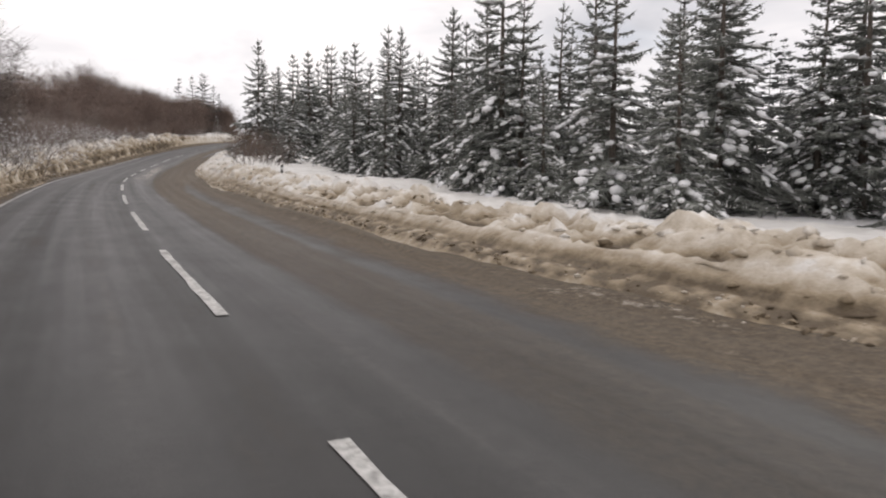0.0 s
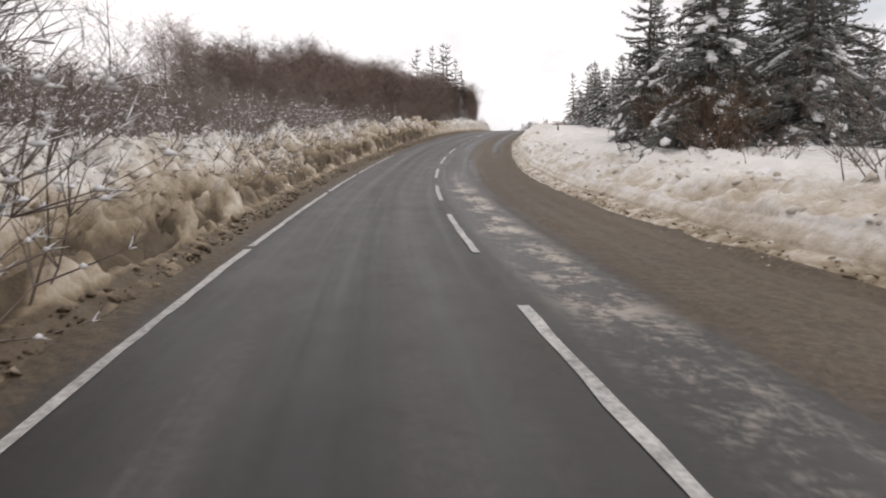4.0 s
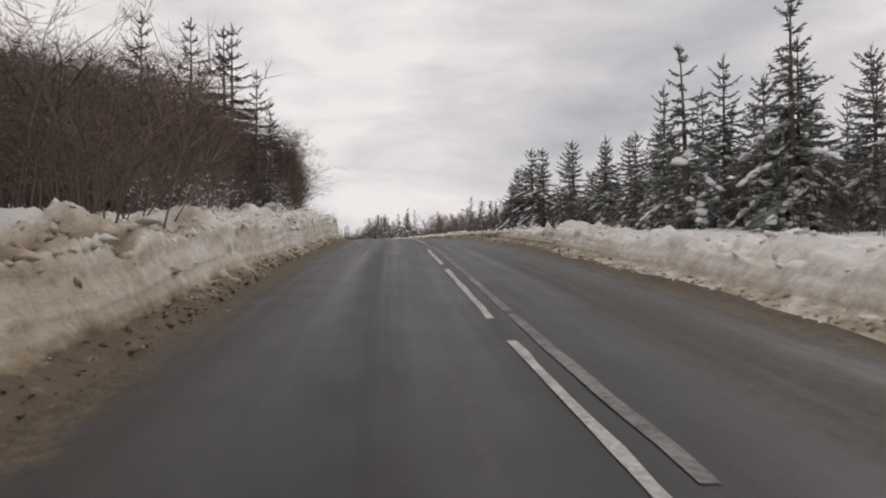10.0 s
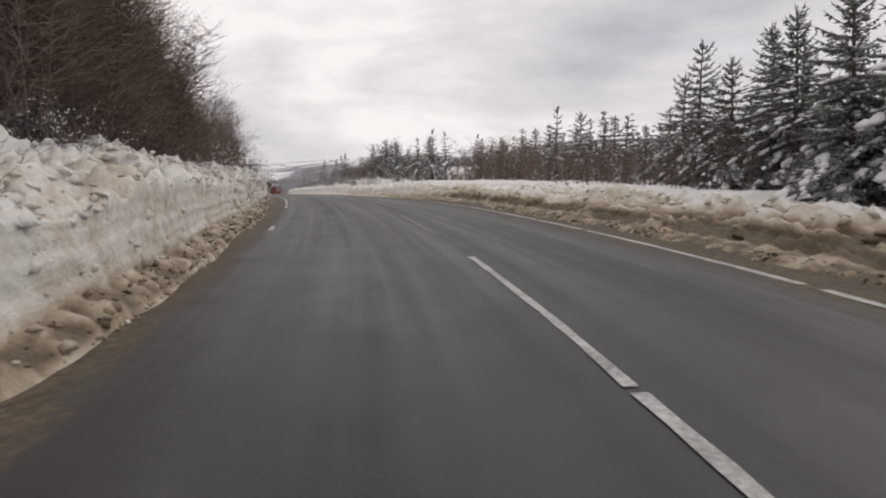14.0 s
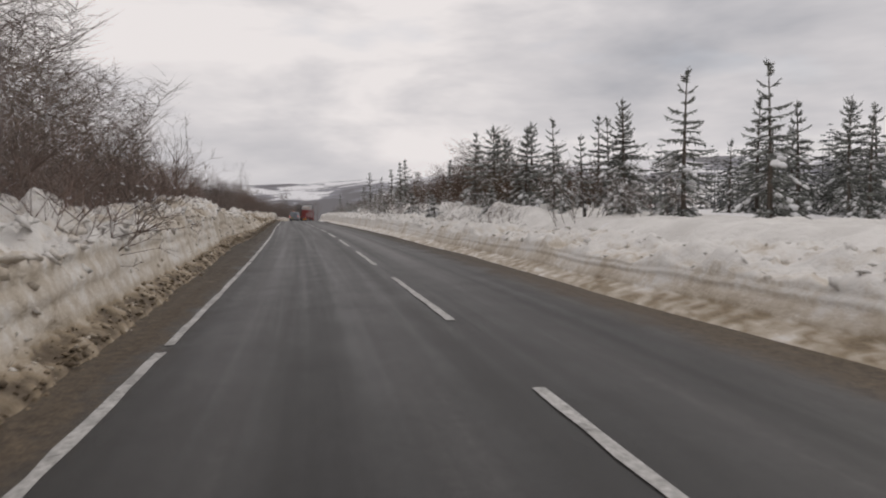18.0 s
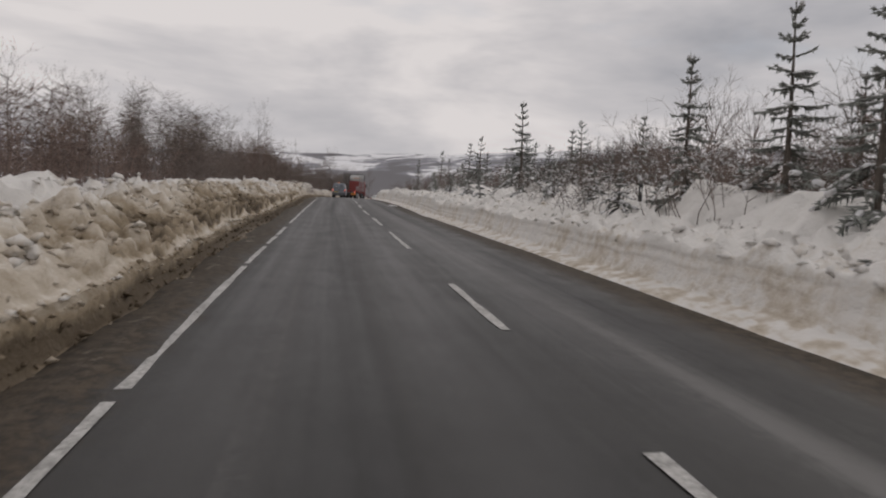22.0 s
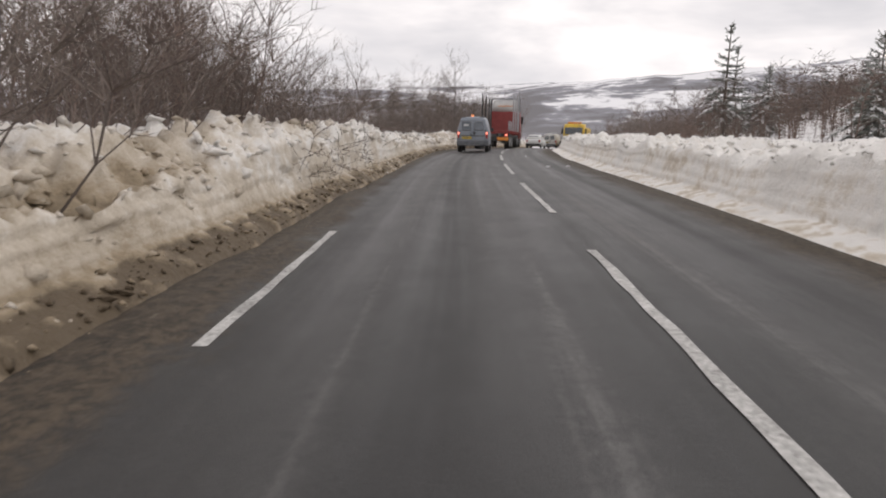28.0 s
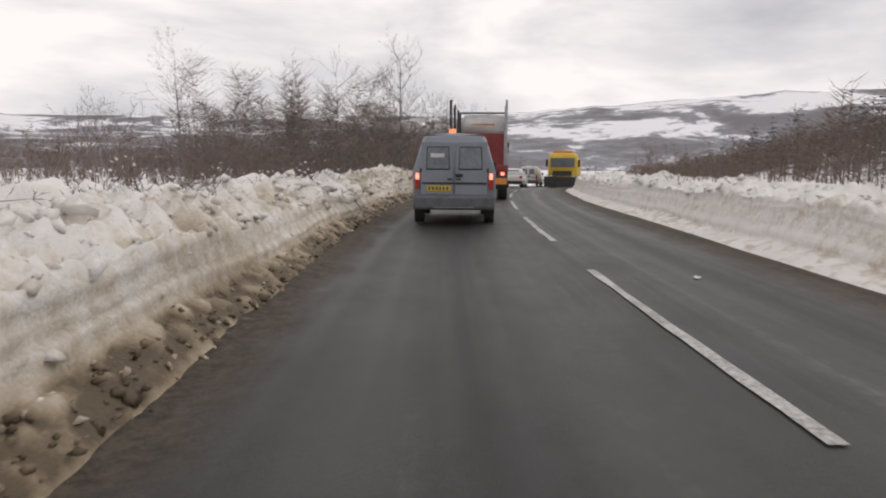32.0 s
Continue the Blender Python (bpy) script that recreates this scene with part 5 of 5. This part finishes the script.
def loft(rings, material, name, parent, label="", bevel=0.0):
    """A closed hull through rounded cross-sections: (y, half width low, half width high, z low, z high)."""
    bm = bmesh.new()
    loops = []
    for y, wl, wh, z0, z1 in rings:
        r = 0.12 * min(1.0, (z1 - z0))
        outline = [(-wl, z0 + r), (-wl, z0 + (z1 - z0) * 0.5), (-wh, z1 - r), (-wh + r * 0.4, z1 - r * 0.35), (-wh + r * 1.3, z1), (0, z1 + 0.03),
                   (wh - r * 1.3, z1), (wh - r * 0.4, z1 - r * 0.35), (wh, z1 - r), (wl, z0 + (z1 - z0) * 0.5), (wl, z0 + r), (wl - r, z0), (-wl + r, z0)]
        loops.append([bm.verts.new((x, y, z)) for x, z in outline])
    n = len(loops[0])
    for a, b in zip(loops, loops[1:]):
        for k in range(n):
            bm.faces.new((a[k], a[(k + 1) % n], b[(k + 1) % n], b[k]))
    bm.faces.new(loops[0])
    bm.faces.new(loops[-1][::-1])
    bmesh.ops.recalc_face_normals(bm, faces=bm.faces)
    if bevel:
        bmesh.ops.bevel(bm, geom=[e for e in bm.edges if e.calc_face_angle(0) > 0.7], offset=bevel, segments=2, affect="EDGES", profile=0.5)
    return part(name, bm, material, parent, label, True)


def wheel(parent, x, y, r, width):
    t = part("wheel", rod((x - width / 2, y, r), (x + width / 2, y, r), r, 24), M_TYRE, parent, "black tyre on a wheel")
    side = 1 if x > 0 else -1
    part("rim", rod((x + side * width * 0.45, y, r), (x + side * width * 0.56, y, r), r * 0.58, 16), M_STEEL, t, "grey steel rim")
    return t


def seat_on_road(ob, s, u, turn=0.0):
    x, y, z = on_road(s, u, -0.018 * abs(u) + 0.004)
    dz = on_road(s + 2, u)[2] - on_road(s - 2, u)[2]
    ob.matrix_basis = pose(x, y, z, math.degrees(math.atan2(dz, 4.0)) * (1 if abs(turn) < 90 else -1), 0, heading_at(s) + turn)
    return ob


def panel_van(label, paint, rear_lit, beacon):
    """A small panel van; it faces +y, its tail is at y = 0."""
    v = tagged(new("panel_van"), label, "van")
    loft([(0.02, .82, .62, .42, 1.78), (0.18, .85, .66, .34, 1.85), (1.4, .86, .70, .30, 1.88), (2.7, .84, .70, .30, 1.80), (3.05, .84, .62, .32, 1.62)], paint, "body", v)
    loft([(2.95, .83, .66, .32, 1.22), (3.7, .82, .70, .34, 1.10), (4.2, .74, .60, .40, .92)], paint, "bonnet", v)
    for sx in (-1, 1):
        d = part("rear_door", box(min(sx * .02, sx * .68), max(sx * .02, sx * .68), -0.015, 0.03, .62, 1.70, 0.015, 0.03), paint, v)
        seal = part("window_seal", box(min(sx * .085, sx * .575), max(sx * .085, sx * .575), -0.024, -0.010, 1.13, 1.60, 0.012, 0.08), M_BLACK, d, "black rubber seal")
        part("window", box(min(sx * .10, sx * .56), max(sx * .10, sx * .56), -0.030, -0.012, 1.15, 1.58, 0.012, 0.08), M_REAR, seal, "rear window with its reflection painted grey")
        part("door_handle", box(min(sx * .04, sx * .14), max(sx * .04, sx * .14), -0.035, -0.012, .92, .96, 0.006), M_BLACK, d)
        if sx < 0:
            part("window_sticker", box(-.48, -.20, -0.036, -0.031, 1.38, 1.46), M_WHITE, d, "pale sticker in the window")
        lamp = part("tail_lamp", box(min(sx * .70, sx * .80), max(sx * .72, sx * .80), -0.02, 0.06, .74, 1.06, 0.012), M_REDLENS, v, "red tail lamp")
        part("brake_light", box(min(sx * .715, sx * .785), max(sx * .715, sx * .785), -0.03, -0.018, .94, 1.06), M_LIT_RED if rear_lit else M_REDLENS, lamp, "glowing brake light" if rear_lit else "")
        part("hinge", box(min(sx * .66, sx * .70), max(sx * .66, sx * .70), -0.022, 0.0, 1.08, 1.16, 0.005), M_BLACK, d)
        mirror = part("wing_mirror", box(min(sx * .84, sx * 1.0), max(sx * .84, sx * 1.0), 3.0, 3.12, 1.10, 1.32, 0.03), M_BLACK, v)
    part("bumper", box(-.84, .84, -0.09, 0.20, .32, .62, 0.06), M_BUMPER, v, "dirty dark grey plastic bumper")
    part("roof_seam", box(-.60, .60, 0.10, 0.16, 1.815, 1.845, 0.01), M_BUMPER, v)
    part("step_plate", box(-.42, .42, -0.09, -0.02, .36, .40, 0.01), M_STEEL, v, "pale worn step plate")
    plate = part("number_plate", box(-.56, -.06, -0.035, -0.016, .70, .81, 0.004), M_PLATE, v, "yellow rear number plate")
    for k in range(6):
        part("character_bar", box(-.52 + .072 * k, -.48 + .072 * k, -0.039, -0.035, .725, .785), M_BLACK, plate)
    b = bmesh.new()
    bmesh.ops.create_uvsphere(b, u_segments=16, v_segments=8, radius=0.07)
    bmesh.ops.transform(b, matrix=Matrix.Translation((0.10, -0.022, 1.02)) @ Matrix.Diagonal((1.2, 0.25, 0.6, 1)), verts=b.verts)
    part("badge", b, M_BLACK, v, "dark oval badge", True)
    part("trim_strip", box(-.66, .66, -0.03, -0.012, .84, .88, 0.006), M_BLACK, v)
    for x in (-.74, .74):
        for y in (0.75, 3.4):
            wheel(v, x, y, 0.31, 0.20)
    if beacon:
        part("roof_beacon", rod((-0.05, 0.6, 1.84), (-0.05, 0.6, 1.98), 0.075, 14), M_LIT_ORANGE, v, "orange roof beacon")
    return v


def log_lorry(label):
    """An empty timber lorry seen from behind; it faces +y, its tail is at y = 0."""
    v = tagged(new("timber_lorry"), label, "lorry")
    for x in (-.42, .42):
        part("chassis_rail", box(x - .06, x + .06, 0, 13.6, .80, 1.06, 0.015), M_BLACK, v)
    for y in (0.5, 2.6, 5.0, 7.6, 10.2, 12.0):
        bar = part("bolster", box(-1.22, 1.22, y - .09, y + .09, 1.06, 1.26, 0.02), M_RED, v, "red steel bolster")
        for x in (-1.17, 1.17):
            part("stake", box(x - .05, x + .05, y - .06, y + .06, 1.26, (4.35 if x > 0 and y > 11 else 4.0) if y > 4 else 1.9, 0.012), M_STEEL if x > 0 else M_BLACK, bar, "tall steel stake")
    part("headboard", box(-1.24, 1.24, 12.5, 12.62, 1.26, 3.0, 0.02), M_RED, v, "red steel headboard")
    cab = loft([(12.8, 1.22, 1.18, .95, 3.05), (13.1, 1.25, 1.20, .70, 3.15), (14.6, 1.25, 1.16, .60, 3.10), (14.9, 1.22, 1.05, .60, 2.4)], M_RED, "cab", v, "dull red driver's cab")
    defl = loft([(12.64, 1.16, 1.02, 3.0, 3.95), (13.6, 1.12, 0.98, 3.0, 3.92), (14.6, 1.05, 0.9, 3.0, 3.3)], M_WHITE, "roof_deflector", cab, "white roof deflector with a row of small lettering")
    for k in range(8):
        part("lettering_bar", box(-.62 + .16 * k, -.50 + .16 * k, 12.615, 12.63, 3.42, 3.50), M_ORANGE, v)
    part("roof_rail", rod((-1.2, 12.56, 4.05), (1.2, 12.56, 4.05), 0.045), M_BLACK, v)
    for x in (-1.0, 1.0):
        part("rail_post", rod((x * 1.2, 12.56, 2.9), (x * 1.2, 12.56, 4.05), 0.045), M_BLACK, v)
        part("wing_mirror", box(x * 1.32 - .10, x * 1.32 + .10, 14.5, 14.62, 2.0, 2.6, 0.03), M_BLACK, v)
    part("tail_board", box(-1.2, 1.2, -.06, .02, .55, .86, 0.015), M_BLACK, v, "black under-run bar")
    for x in (-.80, .80):
        part("marker_board", box(x - .38, x + .38, -.075, -.06, .58, .80, 0.006), M_ORANGE, v, "orange reflective marker board")
        lamp = part("tail_lamp", box(x * 1.28 - .13, x * 1.28 + .13, -.09, -.05, .88, 1.02, 0.012), M_REDLENS, v, "red tail lamp")
        part("brake_light", box(x * 1.28 - .06, x * 1.28 + .06, -.10, -.09, .90, 1.0), M_LIT_RED, lamp, "glowing brake light")
        part("mudguard", box(x * 1.16 - .28, x * 1.16 + .28, 0.25, 0.29, .40, 1.05, 0.008), M_BLACK, v)
    for y in (0.9, 2.2, 3.5, 9.8, 11.1, 14.2):
        for x in (-1.02, 1.02):
            wheel(v, x, y, 0.50, 0.34)
    return v


def car(label, paint):
    """A hatchback; it faces +y, its tail is at y = 0."""
    c = tagged(new("car"), label, "car")
    loft([(0.0, .72, .70, .42, .86), (0.15, .82, .78, .28, .98), (2.1, .86, .82, .24, .96), (3.6, .84, .78, .26, .90), (4.1, .70, .62, .36, .72)], paint, "body", c)
    cabin = loft([(0.18, .74, .60, .92, 1.20), (0.75, .78, .58, .92, 1.46), (2.0, .78, .58, .92, 1.48), (2.9, .76, .56, .90, 1.02)], paint, "cabin", c)
    part("rear_window", box(-.54, .54, 0.26, 0.34, 1.06, 1.34, 0.01, 0.12), M_GLASS, cabin, "dark rear window")
    part("bumper", box(-.80, .80, -0.05, 0.14, .30, .52, 0.03), M_BLACK, c)
    for sx in (-1, 1):
        part("tail_lamp", box(min(sx * .58, sx * .78), max(sx * .58, sx * .78), -0.02, 0.05, .72, .90, 0.012), M_REDLENS, c, "red tail lamp")
        part("side_window", box(min(sx * .70, sx * .735), max(sx * .70, sx * .735), 0.8, 2.3, 1.04, 1.36, 0.008), M_GLASS, cabin)
    for x in (-.74, .74):
        for y in (0.7, 3.2):
            wheel(c, x, y, 0.30, 0.19)
    return c


def plough_lorry(label):
    """A yellow gritting lorry with a black snow plough; its front is at y = 0 and looks to -y."""
    v = tagged(new("plough_lorry"), label, "lorry")
    cab = loft([(0.6, 1.15, 1.05, .75, 2.75), (0.9, 1.24, 1.15, .65, 2.95), (2.4, 1.24, 1.16, .65, 2.98)], M_YELLOW, "cab", v, "yellow driver's cab")
    part("windscreen", box(-1.02, 1.02, 0.555, 0.62, 1.75, 2.55, 0.02), M_GLASS, cab, "dark windscreen")
    part("grille", box(-.80, .80, 0.55, 0.62, 1.05, 1.45, 0.02), M_BLACK, cab, "black radiator grille")
    part("light_bar", box(-.80, .80, 1.0, 1.25, 3.0, 3.18, 0.03), M_ORANGE, cab, "orange roof light bar")
    for sx in (-1, 1):
        part("headlamp", box(min(sx * .80, sx * 1.08), max(sx * .80, sx * 1.08), 0.55, 0.63, .86, 1.04, 0.015), M_WHITE, cab)
        part("wing_mirror", box(min(sx * 1.26, sx * 1.46), max(sx * 1.26, sx * 1.46), 0.9, 1.0, 1.8, 2.4, 0.02), M_BLACK, cab)
    part("body", box(-1.22, 1.22, 2.6, 6.8, 1.1, 2.6, 0.05, 0.04), M_YELLOW, v, "yellow salt hopper")
    part("plough_blade", box(-1.45, 1.45, -0.25, -0.05, .08, .95, 0.06), M_BLACK, v, "black snow plough blade")
    part("plough_frame", box(-.5, .5, -0.05, 0.7, .40, .75, 0.03), M_BLACK, v)
    for x in (-1.02, 1.02):
        for y in (1.5, 5.0, 6.2):
            wheel(v, x, y, 0.50, 0.32)
    return v


seat_on_road(panel_van("small grey-blue panel van with glowing brake lights", M_VAN, True, True), 295.0, -1.62)
seat_on_road(log_lorry("empty red timber lorry with tall steel stakes"), 305.5, -1.35)
seat_on_road(car("white hatchback in the queue on the road", M_WHITE), 334.0, -1.5)
seat_on_road(panel_van("white panel van in the queue on the road", M_WHITE, False, False), 344.0, -1.5)
seat_on_road(plough_lorry("yellow gritting lorry with a black snow plough"), 341.0, 1.75)


# ---- marker posts, fallen branches and bits on the road ----
def marker_post(s, u, h, label):
    p = tagged(new("marker_post"), label, "post", "roadside marker posts")
    x, y, z = on_road(s, u, land(s, u))
    part("post", box(-.05, .05, -.03, .03, -0.3, h, 0.012), M_BLACK, p)
    part("reflector", box(-.03, .03, -.036, -.03, h - .22, h - .10), M_WHITE, p)
    p.matrix_basis = pose(x, y, z, 0, place_rng.uniform(-4, 4), heading_at(s))
    return p


for s, u in ((30.0, 6.2), (84.0, 6.4), (182.0, 6.6), (222.0, 6.4)):
    marker_post(s, u, 0.55, "short dark marker post standing in the snow")


def fallen_branch(s, u, z, length, seed, label, turn=None):
    """A snapped leafless branch that lies across the snow bank."""
    rng = random.Random(seed)
    root = tagged(new("fallen_branch"), label, "branch", "fallen branches on the snow")
    shape, tips = Shape(), []
    grow(shape, rng, Vector((0, 0, 0)), Vector((1, 0, 0.10)), length, 0.008, 2, tips, 0.36, -0.03, (3, 5))
    part("limb", shape.mesh("limb", M_TWIG), M_TWIG, root)["kind"] = "stuff"
    x, y, zz = on_road(s, u, z)
    root.matrix_basis = pose(x, y, zz, rng.uniform(-10, 10), 0, heading_at(s) + (rng.uniform(150, 260) * (1 if u < 0 else -1) if turn is None else turn))
    return root


rnd = random.Random(77)
for k, s in enumerate((22, 34, 46, 54, 62, 108, 114, 119, 124, 131, 137, 142, 147, 152, 158, 164, 171, 262, 268, 274, 279, 286)):
    c = along(LEFT, 2, s)
    fallen_branch(s, -4.6 - rnd.uniform(0, 1.2), float(c) + 0.22, rnd.uniform(1.2, 2.2), 300 + k, "snapped leafless branch lying on the snow bank")
for k, s in enumerate((150, 178, 196, 203, 214, 222, 240, 252, 266, 285)):
    fallen_branch(s, 7.0 + rnd.uniform(-0.8, 1.5), float(land(s, 7.0)) + 0.35, rnd.uniform(0.8, 1.6), 400 + k, "bare branch sticking out of the snow")


for k, (s, u, z, turn) in enumerate(((269.6, -3.66, 0.75, 285), (269.9, -3.62, 0.55, 272), (270.2, -3.6, 0.40, 258), (270.5, -3.66, 0.62, 292), (270.9, -3.6, 0.30, 265), (271.2, -3.62, 0.48, 280), (274.6, -3.72, 0.62, 282), (274.9, -3.58, 0.42, 268), (275.3, -3.6, 0.30, 255), (275.8, -3.75, 0.52, 290), (278.4, -3.62, 0.62, 275), (278.8, -3.6, 0.45, 262), (281.6, -3.6, 0.5, 280))):
    fallen_branch(s, u - 0.12, z, rnd.uniform(0.7, 1.1), 440 + k, "dark snapped branch hanging out of the cut snow face", turn)


def snow_lump(s, u, r, seed):
    rng = random.Random(seed)
    shape = Shape()
    for _ in range(5):
        shape.lump(Vector((rng.uniform(-r, r), rng.uniform(-r, r), r * 0.25)), r * rng.uniform(0.5, 0.9), r * rng.uniform(0.4, 0.7), r * rng.uniform(0.3, 0.6), rng)
    me = shape.mesh("snow_lump", M_TREE_SNOW, True)
    ob = tagged(new("snow_lump", me), "small broken lump of white snow on the asphalt", "snow lump", "snow lumps on the road")
    x, y, z = on_road(s, u, -0.018 * abs(u))
    ob.matrix_basis = pose(x, y, z, 0, 0, rng.uniform(0, 360))


for k, (s, u, r) in enumerate(((248.5, 2.1, 0.16), (249.3, 2.4, 0.09), (251.0, 2.9, 0.07), (279.5, 1.3, 0.06), (280.2, 2.0, 0.05), (262.0, 2.9, 0.09), (270.0, 3.1, 0.07), (288.5, 1.1, 0.05))):
    snow_lump(s, u, r, 500 + k)
